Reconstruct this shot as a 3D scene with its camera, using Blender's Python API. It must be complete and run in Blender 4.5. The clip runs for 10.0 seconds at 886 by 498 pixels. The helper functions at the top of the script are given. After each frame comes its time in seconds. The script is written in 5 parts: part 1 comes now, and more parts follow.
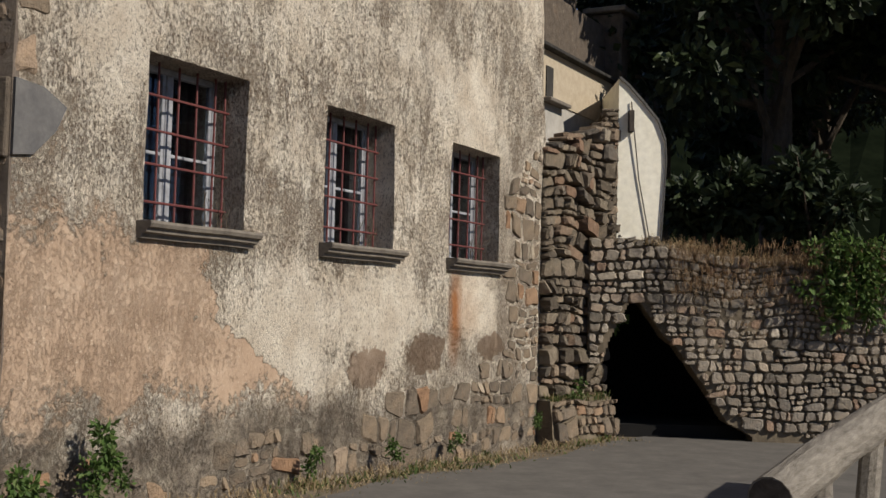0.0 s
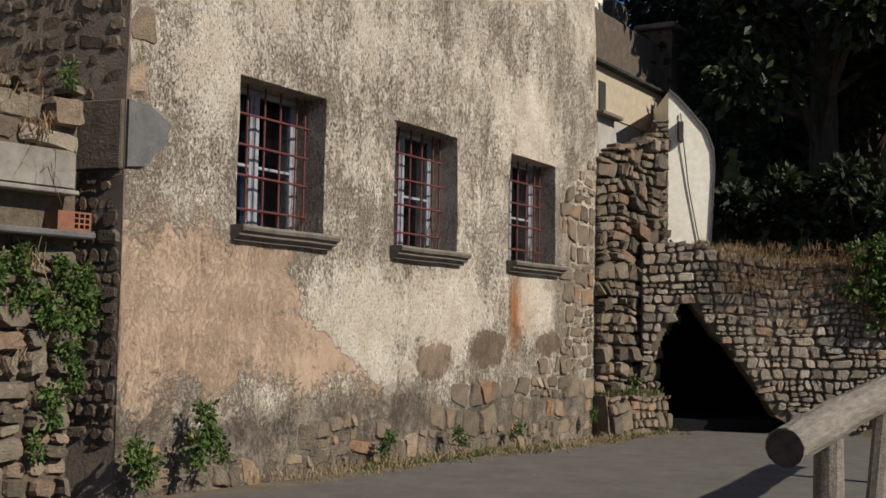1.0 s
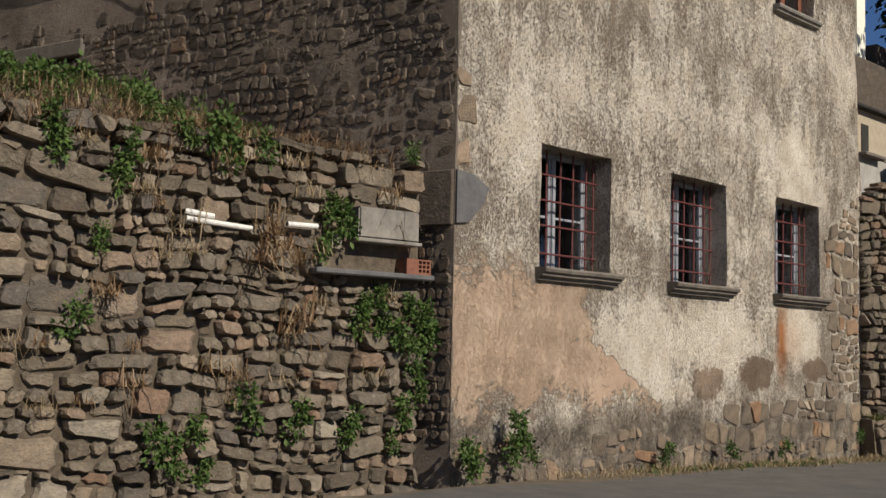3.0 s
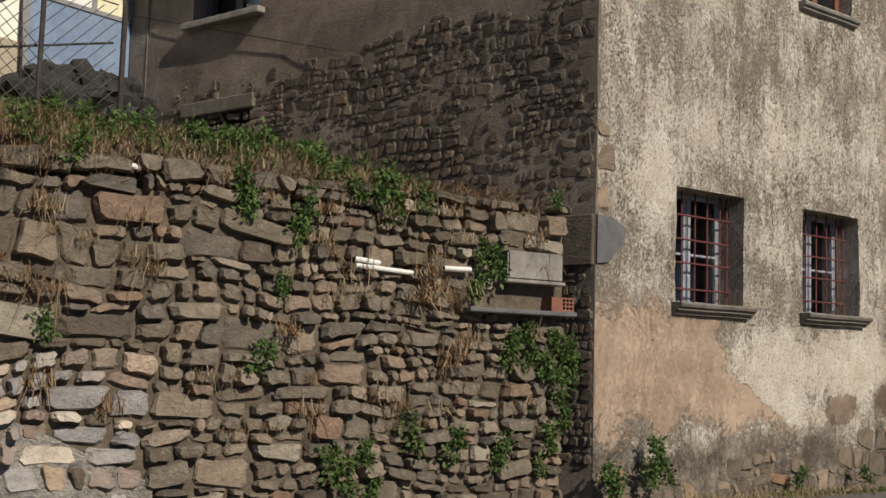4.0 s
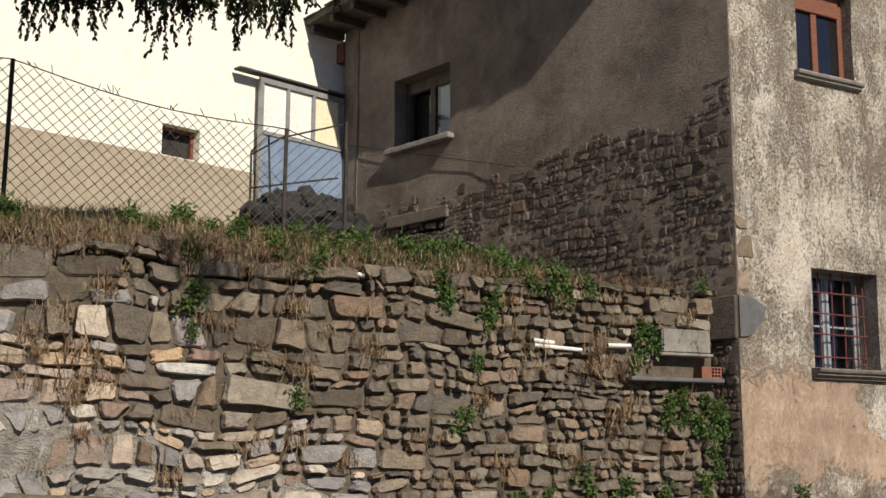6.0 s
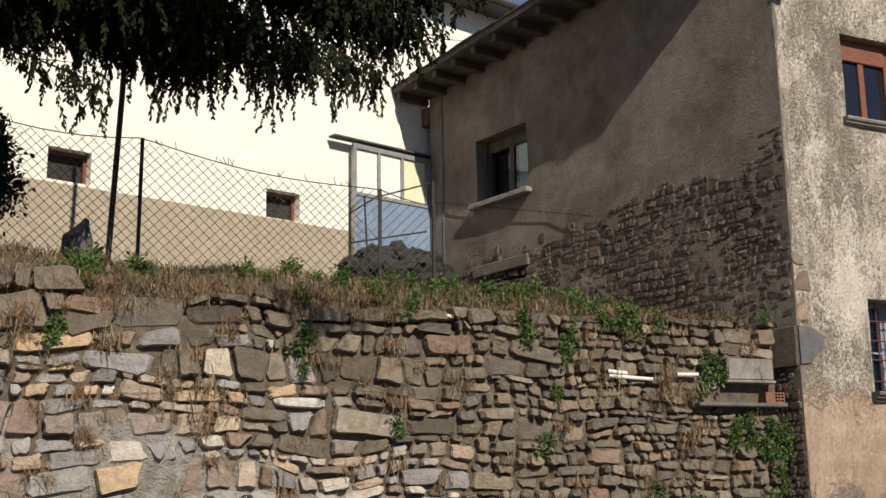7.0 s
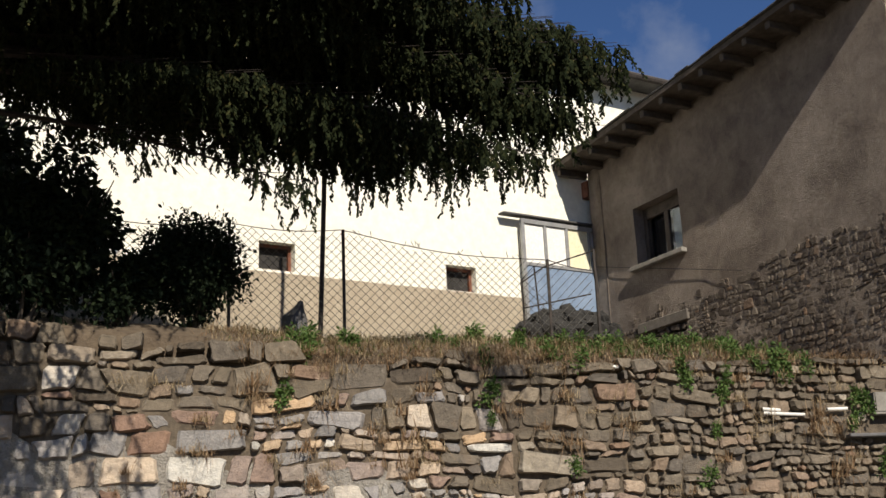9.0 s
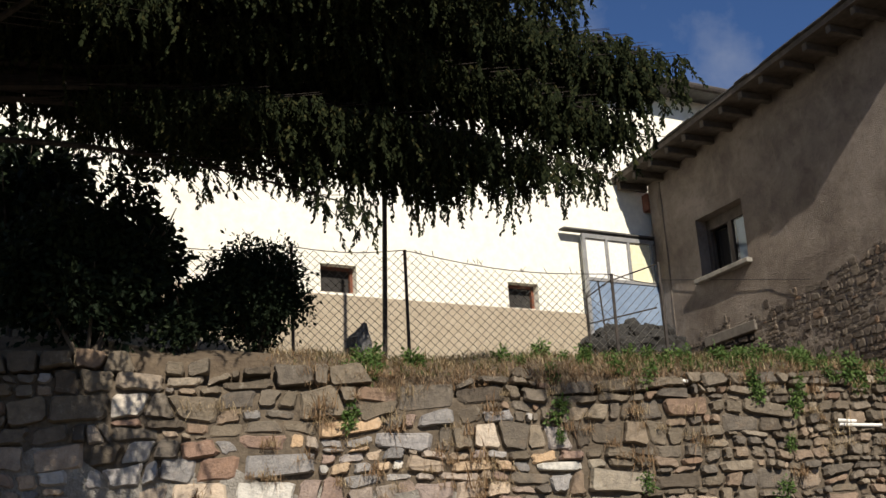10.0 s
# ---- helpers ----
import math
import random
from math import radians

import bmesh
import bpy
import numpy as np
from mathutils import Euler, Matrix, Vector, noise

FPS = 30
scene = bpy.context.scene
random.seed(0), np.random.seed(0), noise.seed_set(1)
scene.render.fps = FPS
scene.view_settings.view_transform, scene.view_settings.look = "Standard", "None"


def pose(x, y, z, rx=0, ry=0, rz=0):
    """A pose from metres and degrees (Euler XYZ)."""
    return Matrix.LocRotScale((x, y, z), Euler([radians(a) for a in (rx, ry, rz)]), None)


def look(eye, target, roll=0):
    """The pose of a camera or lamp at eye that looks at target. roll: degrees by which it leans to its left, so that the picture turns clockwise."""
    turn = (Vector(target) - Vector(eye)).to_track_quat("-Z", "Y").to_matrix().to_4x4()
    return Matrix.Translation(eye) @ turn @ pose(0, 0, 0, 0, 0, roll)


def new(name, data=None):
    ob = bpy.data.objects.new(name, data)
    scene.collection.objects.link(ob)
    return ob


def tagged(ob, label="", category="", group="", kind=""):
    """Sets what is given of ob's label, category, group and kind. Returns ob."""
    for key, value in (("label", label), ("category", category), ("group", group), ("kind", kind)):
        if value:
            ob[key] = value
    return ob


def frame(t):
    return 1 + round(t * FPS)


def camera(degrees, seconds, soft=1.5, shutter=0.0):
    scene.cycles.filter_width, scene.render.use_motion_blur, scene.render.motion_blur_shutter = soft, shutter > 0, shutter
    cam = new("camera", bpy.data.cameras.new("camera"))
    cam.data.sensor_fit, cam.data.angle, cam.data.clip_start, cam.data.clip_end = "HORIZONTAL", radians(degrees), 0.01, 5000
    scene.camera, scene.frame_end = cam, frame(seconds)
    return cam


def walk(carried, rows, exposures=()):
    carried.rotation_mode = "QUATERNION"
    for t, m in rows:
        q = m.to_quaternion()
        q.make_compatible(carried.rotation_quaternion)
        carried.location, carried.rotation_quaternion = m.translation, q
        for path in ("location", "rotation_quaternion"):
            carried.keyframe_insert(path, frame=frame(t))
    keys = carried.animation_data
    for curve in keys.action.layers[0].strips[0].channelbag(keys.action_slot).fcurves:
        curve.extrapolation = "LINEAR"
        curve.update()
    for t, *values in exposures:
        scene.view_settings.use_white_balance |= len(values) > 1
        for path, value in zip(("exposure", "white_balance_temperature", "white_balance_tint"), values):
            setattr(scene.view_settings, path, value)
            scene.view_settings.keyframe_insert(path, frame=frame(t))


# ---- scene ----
cam = camera(40, 10.0)
PATH = [
    (0, look((-5.212, -5.744, 1.042), (3.604, -1.059, 1.618), 1.44)),
    (0.5, look((-5.652, -6.015, 0.916), (3.059, -1.148, 1.566), 1.10)),
    (1, look((-6.052, -6.190, 0.851), (2.515, -1.079, 1.549), 1.01)),
    (1.5, look((-6.475, -6.381, 0.818), (1.888, -0.946, 1.552), 1.04)),
    (2, look((-6.927, -6.626, 0.757), (1.107, -0.727, 1.571), 0.99)),
    (2.5, look((-7.328, -6.900, 0.718), (0.322, -0.522, 1.611), 1.09)),
    (4, look((-8.496, -7.873, 0.946), (-2.097, -0.250, 1.915), 1.54)),
    (4.5, look((-8.840, -8.268, 0.901), (-2.779, -0.395, 2.035), 1.31)),
    (5, look((-9.220, -8.623, 0.760), (-3.414, -0.600, 2.148), 0.81)),
    (5.5, look((-9.490, -9.282, 0.744), (-4.069, -1.015, 2.247), 0.62)),
    (7, look((-10.406, -11.239, 0.266), (-6.047, -2.494, 2.393), -0.92)),
    (7.5, look((-10.677, -11.927, 0.072), (-6.663, -3.060, 2.368), -1.41)),
    (8, look((-10.960, -12.677, -0.130), (-7.278, -3.705, 2.307), -1.93)),
    (8.5, look((-11.122, -13.056, -0.235), (-7.749, -3.999, 2.335), -2.40)),
    (9, look((-11.191, -13.106, -0.219), (-8.159, -3.968, 2.485), -2.61)),
    (9.5, look((-11.212, -13.059, -0.214), (-8.439, -3.872, 2.598), -3.07)),
    (10, look((-11.228, -12.994, -0.193), (-8.650, -3.770, 2.682), -3.55)),
]
walk(cam, PATH, exposures=[(0.0, -0.08), (2.5, -0.10), (4.0, -0.14), (5.5, 0.0), (7.5, 0.08), (10.0, 0.22)])

# ---- light ----
SUN = Vector((-0.08, -3.57, 2.47)).normalized()
sun_elev = math.asin(SUN.z)
world = bpy.data.worlds.new("sky")
world.use_nodes = True
scene.world = world
wn = world.node_tree.nodes
wl = world.node_tree.links
wn.clear()
w_out = wn.new("ShaderNodeOutputWorld")
w_bg = wn.new("ShaderNodeBackground")
w_sky = wn.new("ShaderNodeTexSky")
w_sky.sky_type = 'NISHITA'
w_sky.sun_disc = False
w_sky.sun_elevation = sun_elev
w_sky.sun_rotation = math.atan2(SUN.x, SUN.y)
w_sky.altitude = 900
w_sky.air_density = 1.0
w_sky.dust_density = 0.3
w_sky.ozone_density = 2.5
w_co = wn.new("ShaderNodeTexCoord")
w_no = wn.new("ShaderNodeTexNoise")
w_no.inputs["Scale"].default_value = 4.5
w_no.inputs["Detail"].default_value = 7
w_no.inputs["Roughness"].default_value = 0.55
w_rp = wn.new("ShaderNodeValToRGB")
w_rp.color_ramp.elements[0].position = 0.50
w_rp.color_ramp.elements[1].position = 0.82
w_mx = wn.new("ShaderNodeMixRGB")
w_mx.inputs[2].default_value = (6.5, 6.8, 7.4, 1)
wl.new(w_co.outputs["Generated"], w_no.inputs["Vector"])
wl.new(w_no.outputs["Fac"], w_rp.inputs["Fac"])
wl.new(w_rp.outputs["Color"], w_mx.inputs[0])
w_tint = wn.new("ShaderNodeMixRGB")
w_tint.blend_type = 'MULTIPLY'
w_tint.inputs[0].default_value = 1.0
w_tint.inputs[2].default_value = (0.62, 0.80, 1.10, 1)
wl.new(w_sky.outputs["Color"], w_tint.inputs[1])
wl.new(w_tint.outputs["Color"], w_mx.inputs[1])
wl.new(w_mx.outputs["Color"], w_bg.inputs["Color"])
w_bg.inputs["Strength"].default_value = 0.058
wl.new(w_bg.outputs["Background"], w_out.inputs["Surface"])

sun_data = bpy.data.lights.new("sun", 'SUN')
sun_data.energy = 5.4
sun_data.angle = radians(0.5)
sun_data.color = (1.0, 0.915, 0.79)
sun_ob = new("sun", sun_data)
sun_ob.rotation_euler = SUN.to_track_quat("Z", "Y").to_euler()
scene.view_settings.exposure = 0.0


# ---- materials ----
class Mat:
    """A small builder of node materials."""

    def __init__(self, name, rough=0.9, metal=0.0, spec=0.3):
        self.m = bpy.data.materials.new(name)
        self.m.use_nodes = True
        self.n, self.l = self.m.node_tree.nodes, self.m.node_tree.links
        self.b = self.n["Principled BSDF"]
        self.b.inputs["Roughness"].default_value = rough
        self.b.inputs["Metallic"].default_value = metal
        self.b.inputs["Specular IOR Level"].default_value = spec
        self.co = self.n.new("ShaderNodeTexCoord").outputs["Object"]

    def link(self, a, b):
        self.l.new(a, b)

    def mapped(self, scale=(1, 1, 1), loc=(0, 0, 0)):
        m = self.n.new("ShaderNodeMapping")
        m.inputs["Scale"].default_value = scale
        m.inputs["Location"].default_value = loc
        self.link(self.co, m.inputs["Vector"])
        return m.outputs["Vector"]

    def noise(self, scale, detail=4, rough=0.6, vec=None, dist=0.0):
        n = self.n.new("ShaderNodeTexNoise")
        n.inputs["Scale"].default_value = scale
        n.inputs["Detail"].default_value = detail
        n.inputs["Roughness"].default_value = rough
        n.inputs["Distortion"].default_value = dist
        self.link(vec or self.co, n.inputs["Vector"])
        return n.outputs["Fac"]

    def ramp(self, fac, stops):
        r = self.n.new("ShaderNodeValToRGB")
        e = r.color_ramp.elements
        while len(e) < len(stops):
            e.new(0.5)
        for el, (p, c) in zip(e, stops):
            el.position = p
            el.color = (*c, 1) if len(c) == 3 else c
        self.link(fac, r.inputs["Fac"])
        return r.outputs["Color"]

    def step(self, fac, a, b):
        return self.ramp(fac, [(a, (0, 0, 0)), (b, (1, 1, 1))])

    def mix(self, fac, a, b, how='MIX'):
        m = self.n.new("ShaderNodeMixRGB")
        m.blend_type = how
        for sock, v in zip(m.inputs, (fac, a, b)):
            if isinstance(v, (int, float)):
                sock.default_value = v
            elif isinstance(v, tuple):
                sock.default_value = (*v, 1)
            else:
                self.link(v, sock)
        return m.outputs["Color"]

    def math(self, how, a, b=0.0):
        m = self.n.new("ShaderNodeMath")
        m.operation = how
        for sock, v in zip(m.inputs, (a, b)):
            if isinstance(v, (int, float)):
                sock.default_value = v
            else:
                self.link(v, sock)
        return m.outputs["Value"]

    def xyz(self):
        s = self.n.new("ShaderNodeSeparateXYZ")
        self.link(self.co, s.inputs["Vector"])
        return s.outputs

    def blob(self, cx, cz, rx, rz, wob, soft=0.25, scale=2.5):
        """A stain with a ragged outline round (cx, cz) in the object's x, z."""
        x, _, z = self.xyz()
        dx = self.math('DIVIDE', self.math('SUBTRACT', x, cx), rx)
        dz = self.math('DIVIDE', self.math('SUBTRACT', z, cz), rz)
        d = self.math('SQRT', self.math('ADD', self.math('MULTIPLY', dx, dx), self.math('MULTIPLY', dz, dz)))
        n = self.math('MULTIPLY', self.math('SUBTRACT', self.noise(scale, 8, 0.72), 0.5), wob)
        d = self.math('ADD', d, n)
        return self.ramp(d, [(1 - soft, (1, 1, 1)), (1.0, (0, 0, 0))])

    def random(self):
        return self.n.new("ShaderNodeObjectInfo").outputs["Random"]

    def island(self):
        return self.n.new("ShaderNodeNewGeometry").outputs["Random Per Island"]

    def bump(self, height, strength=0.5, distance=0.02):
        b = self.n.new("ShaderNodeBump")
        b.inputs["Strength"].default_value = strength
        b.inputs["Distance"].default_value = distance
        self.link(height, b.inputs["Height"])
        self.link(b.outputs["Normal"], self.b.inputs["Normal"])

    def done(self, colour):
        if isinstance(colour, tuple):
            self.b.inputs["Base Color"].default_value = (*colour, 1)
        else:
            self.link(colour, self.b.inputs["Base Color"])
        return self.m


def plaster_front():
    """Rough cast lime render: pale flakes over a brown coat, bare ochre undercoat, drips and a damp foot."""
    m = Mat("rough_lime_render", 0.95, spec=0.12)
    flake = m.noise(46, 9, 0.80, m.mapped((1.0, 1, 0.62)), 0.5)
    pit = m.noise(60, 5, 0.78, m.mapped((1.0, 1, 0.6)), 0.8)
    big = m.noise(0.75, 6, 0.68)
    fine = m.noise(1.0, 7, 0.72, m.mapped((5.5, 5.5, 1.5)))
    cover = m.math('ADD', m.math('MULTIPLY', m.math('SUBTRACT', big, 0.5), 0.45), m.math('MULTIPLY', m.math('SUBTRACT', fine, 0.5), 0.34))
    for cx, cz, rx, rz, amt in ((3.0, 1.05, 1.0, 0.55, 0.15), (4.5, 1.1, 1.0, 0.5, 0.15), (6.4, 1.2, 0.6, 0.5, 0.17), (3.1, 0.5, 0.9, 0.3, 0.10),
                                (6.3, 3.2, 1.1, 0.7, 0.10), (0.9, 2.9, 0.7, 0.5, 0.10), (4.0, 2.3, 2.6, 0.35, 0.05)):
        cover = m.math('ADD', cover, m.math('MULTIPLY', m.blob(cx, cz, rx, rz, 0.9, 0.8), amt))
    x, _, z = m.xyz()
    brown = m.ramp(m.noise(1.6, 6, 0.7), [(0.32, (0.315, 0.238, 0.172)), (0.5, (0.44, 0.348, 0.262)), (0.68, (0.375, 0.295, 0.22))])
    pale = m.ramp(m.noise(2.6, 5, 0.7), [(0.3, (0.66, 0.555, 0.43)), (0.7, (0.95, 0.875, 0.745))])
    lay = m.step(m.math('ADD', flake, cover), 0.41, 0.51)
    base = m.mix(lay, brown, pale)
    base = m.mix(m.math('MULTIPLY', m.step(pit, 0.53, 0.62), 0.85), base, (0.15, 0.112, 0.08))
    # ochre undercoat laid bare: sharp to one side, mottled above
    orange = m.ramp(m.noise(2.2, 8, 0.74), [(0.34, (0.265, 0.182, 0.124)), (0.5, (0.345, 0.245, 0.172)), (0.66, (0.43, 0.322, 0.236))])
    orange = m.mix(m.math('MULTIPLY', m.step(m.noise(60, 3, 0.6), 0.62, 0.68), 0.5), orange, (0.64, 0.54, 0.42))
    orange = m.mix(m.math('MULTIPLY', m.step(m.noise(34, 4, 0.7, m.mapped((1, 1, 0.7), (3, 1, 2)), 0.5), 0.62, 0.70), 0.22), orange, (0.25, 0.17, 0.115))
    ragged = m.math('SUBTRACT', m.noise(2.7, 8, 0.68), 0.5)
    xw = m.math('ADD', x, m.math('MULTIPLY', ragged, 1.5))
    zw = m.math('ADD', z, m.math('MULTIPLY', m.math('SUBTRACT', m.noise(2.1, 8, 0.72, m.mapped((1, 1, 1), (4, 7, 2))), 0.5), 1.3))
    right = m.math('MAXIMUM', 1.97, m.math('ADD', 1.97, m.math('MULTIPLY', m.math('SUBTRACT', 1.0, z), 2.2)))
    bare = m.step(m.math('SUBTRACT', right, xw), 0.0, 0.02)
    mottle = m.math('MULTIPLY', m.math('SUBTRACT', m.noise(17, 5, 0.7), 0.5), 0.9)
    bare = m.math('MULTIPLY', bare, m.step(m.math('ADD', m.math('SUBTRACT', 1.80, zw), mottle), 0.0, 0.22))
    bare = m.math('MULTIPLY', bare, m.step(m.math('ADD', m.math('SUBTRACT', zw, 0.30), mottle), 0.0, 0.16))
    base = m.mix(m.math('MULTIPLY', bare, 0.94), base, orange)
    bare2 = m.math('MAXIMUM', m.blob(5.2, 0.72, 0.42, 0.24, 3.2, 0.12, 1.7), m.blob(4.1, 0.62, 0.34, 0.20, 3.4, 0.12, 1.7))
    bare2 = m.math('MAXIMUM', bare2, m.blob(6.7, 0.75, 0.36, 0.16, 3.2, 0.12, 1.7))
    base = m.mix(m.math('MULTIPLY', bare2, 0.85), base, m.mix(0.45, orange, (0.24, 0.155, 0.10)))
    rust = m.blob(5.88, 1.10, 0.19, 0.66, 1.0, 0.8, 5)
    base = m.mix(rust, base, (0.46, 0.19, 0.075))
    wash = m.blob(6.15, 1.15, 0.40, 0.50, 1.2, 0.9, 4)
    base = m.mix(m.math('MULTIPLY', wash, 0.4), base, (0.52, 0.30, 0.16))
    # damp foot
    edge = m.math('ADD', z, m.math('MULTIPLY', m.math('SUBTRACT', m.noise(1.9, 7, 0.72), 0.5), 1.3))
    damp = m.ramp(edge, [(0.12, (1, 1, 1)), (0.42, (0, 0, 0))])
    base = m.mix(m.math('MULTIPLY', damp, 0.85), base, m.ramp(m.noise(4, 6, 0.75), [(0.35, (0.10, 0.085, 0.07)), (0.5, (0.22, 0.18, 0.14)), (0.68, (0.42, 0.36, 0.28))]))
    # hairline cracks
    crack = m.n.new("ShaderNodeTexVoronoi")
    crack.feature = 'DISTANCE_TO_EDGE'
    crack.inputs["Scale"].default_value = 0.8
    warp = m.n.new("ShaderNodeVectorMath")
    warp.operation = 'ADD'
    wn3 = m.n.new("ShaderNodeTexNoise")
    wn3.inputs["Scale"].default_value = 3.5
    wn3.inputs["Detail"].default_value = 6
    m.link(m.co, wn3.inputs["Vector"])
    m.link(m.co, warp.inputs[0])
    m.link(wn3.outputs["Color"], warp.inputs[1])
    m.link(warp.outputs["Vector"], crack.inputs["Vector"])
    line = m.ramp(crack.outputs["Distance"], [(0.0, (1, 1, 1)), (0.012, (0, 0, 0))])
    line = m.math('MULTIPLY', line, m.step(m.noise(0.9, 4, 0.6, m.mapped((1, 1, 1), (9, 1, 4))), 0.52, 0.60))
    line = m.math('MULTIPLY', line, m.math('SUBTRACT', 1.0, bare))
    base = m.mix(m.math('MULTIPLY', line, 0.4), base, (0.14, 0.105, 0.075))
    h = m.math('ADD', m.math('MULTIPLY', lay, 0.5), m.math('MULTIPLY', pit, -0.6))
    h = m.math('ADD', h, m.math('MULTIPLY', flake, 0.6))
    h = m.math('ADD', m.math('MULTIPLY', h, m.math('SUBTRACT', 1.0, m.math('MULTIPLY', bare, 0.88))), m.math('MULTIPLY', bare, -0.18))
    h = m.math('SUBTRACT', h, m.math('MULTIPLY', line, 0.4))
    m.bump(h, 1.0, 0.05)
    return m.done(base)


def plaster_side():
    """Weathered cement render, its colours darkened to carry the gable's shade."""
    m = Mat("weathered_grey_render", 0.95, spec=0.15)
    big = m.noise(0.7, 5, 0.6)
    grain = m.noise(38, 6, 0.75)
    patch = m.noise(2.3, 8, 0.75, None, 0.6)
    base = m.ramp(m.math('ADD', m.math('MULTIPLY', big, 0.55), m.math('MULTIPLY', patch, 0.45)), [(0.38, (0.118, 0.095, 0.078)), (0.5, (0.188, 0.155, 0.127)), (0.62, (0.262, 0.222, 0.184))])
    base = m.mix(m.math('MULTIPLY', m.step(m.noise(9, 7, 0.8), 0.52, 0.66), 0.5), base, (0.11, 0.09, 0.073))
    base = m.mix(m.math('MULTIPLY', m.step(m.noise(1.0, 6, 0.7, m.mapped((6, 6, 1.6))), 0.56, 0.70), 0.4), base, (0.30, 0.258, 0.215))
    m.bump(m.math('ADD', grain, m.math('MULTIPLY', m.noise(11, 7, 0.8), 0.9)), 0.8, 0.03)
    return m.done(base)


def stone(name, stops, rand='object'):
    m = Mat(name, 0.9, spec=0.25)
    r = m.random() if rand == 'object' else m.island()
    col = m.ramp(r, stops)
    sm = m.noise(9, 6, 0.7)
    col = m.mix(0.75, col, m.ramp(sm, [(0.3, (0.35, 0.34, 0.33)), (0.52, (0.72, 0.7, 0.66)), (0.75, (1.05, 1.0, 0.92))]), 'MULTIPLY')
    lich = m.step(m.noise(4.5, 6, 0.75), 0.60, 0.70)
    col = m.mix(m.math('MULTIPLY', lich, 0.45), col, (0.36, 0.33, 0.27))
    rust = m.step(m.noise(2.1, 5, 0.7, m.mapped((1, 1, 1), (7, 3, 1))), 0.60, 0.75)
    col = m.mix(m.math('MULTIPLY', rust, 0.25), col, (0.30, 0.17, 0.09))
    band = m.noise(1.0, 5, 0.7, m.mapped((5, 5, 26)), 1.5)
    m.bump(m.math('ADD', m.math('ADD', sm, m.math('MULTIPLY', band, 0.2)), m.math('MULTIPLY', m.noise(38, 4, 0.7), 0.5)), 0.9, 0.03)
    return m.done(col)


GREY_STONES = [(0.0, (0.108, 0.089, 0.070)), (0.2, (0.172, 0.143, 0.108)), (0.42, (0.235, 0.197, 0.150)), (0.6, (0.140, 0.122, 0.104)),
               (0.78, (0.300, 0.250, 0.188)), (0.92, (0.245, 0.158, 0.110)), (1.0, (0.36, 0.318, 0.255))]
BRIGHT_STONES = [(0.0, (0.22, 0.212, 0.21)), (0.16, (0.42, 0.40, 0.385)), (0.28, (0.33, 0.315, 0.315)), (0.40, (0.56, 0.42, 0.285)), (0.50, (0.34, 0.30, 0.26)),
                 (0.60, (0.29, 0.185, 0.135)), (0.70, (0.44, 0.415, 0.40)), (0.80, (0.60, 0.42, 0.26)), (0.92, (0.66, 0.64, 0.59)), (1.0, (0.46, 0.43, 0.40))]
M_STONE = stone("brown_slate_stone", GREY_STONES)
M_STONE_ST = stone("brown_slate_rubble", GREY_STONES, rand='island')
M_RUIN = stone("dark_ruin_stone", [(p, tuple(0.88 * q for q in c)) for p, c in GREY_STONES])
LANE_STONES = [(0.0, (0.21, 0.19, 0.16)), (0.3, (0.34, 0.30, 0.25)), (0.55, (0.27, 0.245, 0.215)), (0.8, (0.42, 0.37, 0.30)), (0.92, (0.32, 0.22, 0.16)), (1.0, (0.52, 0.48, 0.41))]
M_LANE = stone("grey_beige_rubble_stone", LANE_STONES)
M_LANE_ST = stone("grey_beige_rubble", LANE_STONES, rand='island')
M_BRIGHT = stone("ochre_and_slate_stone", BRIGHT_STONES)
M_BRIGHT_ST = stone("ochre_and_slate_rubble", BRIGHT_STONES, rand='island')
# dark stone tones; on the gable they carry part of its shade
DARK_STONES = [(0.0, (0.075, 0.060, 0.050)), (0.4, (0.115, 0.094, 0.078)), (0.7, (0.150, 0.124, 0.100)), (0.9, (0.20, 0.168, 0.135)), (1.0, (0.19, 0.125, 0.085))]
M_DARK_ST = stone("darkened_rubble", DARK_STONES, rand='island')
M_DARK = stone("darkened_stone", DARK_STONES)
BASE_STONES = [(0.0, (0.13, 0.11, 0.09)), (0.35, (0.24, 0.19, 0.14)), (0.6, (0.18, 0.15, 0.12)), (0.8, (0.32, 0.25, 0.18)), (0.93, (0.30, 0.18, 0.11)), (1.0, (0.44, 0.38, 0.30))]
M_BASE = stone("plaster_smeared_stone", BASE_STONES)
M_BASE_ST = stone("plaster_smeared_rubble", BASE_STONES, rand='island')


def simple(name, c1, c2, scale=6, rough=0.85, bump=0.3, metal=0.0, spec=0.3, dist=0.01, stretch=(1, 1, 1)):
    m = Mat(name, rough, metal, spec)
    n = m.noise(scale, 6, 0.65, m.mapped(stretch))
    n2 = m.noise(scale * 5, 4, 0.6, m.mapped(stretch))
    col = m.ramp(n, [(0.3, c1), (0.7, c2)])
    col = m.mix(0.25, col, m.ramp(n2, [(0.3, (0.3, 0.3, 0.3)), (0.7, (1, 1, 1))]), 'MULTIPLY')
    if bump:
        m.bump(m.math('ADD', n, m.math('MULTIPLY', n2, 0.6)), bump, dist)
    return m.done(col)


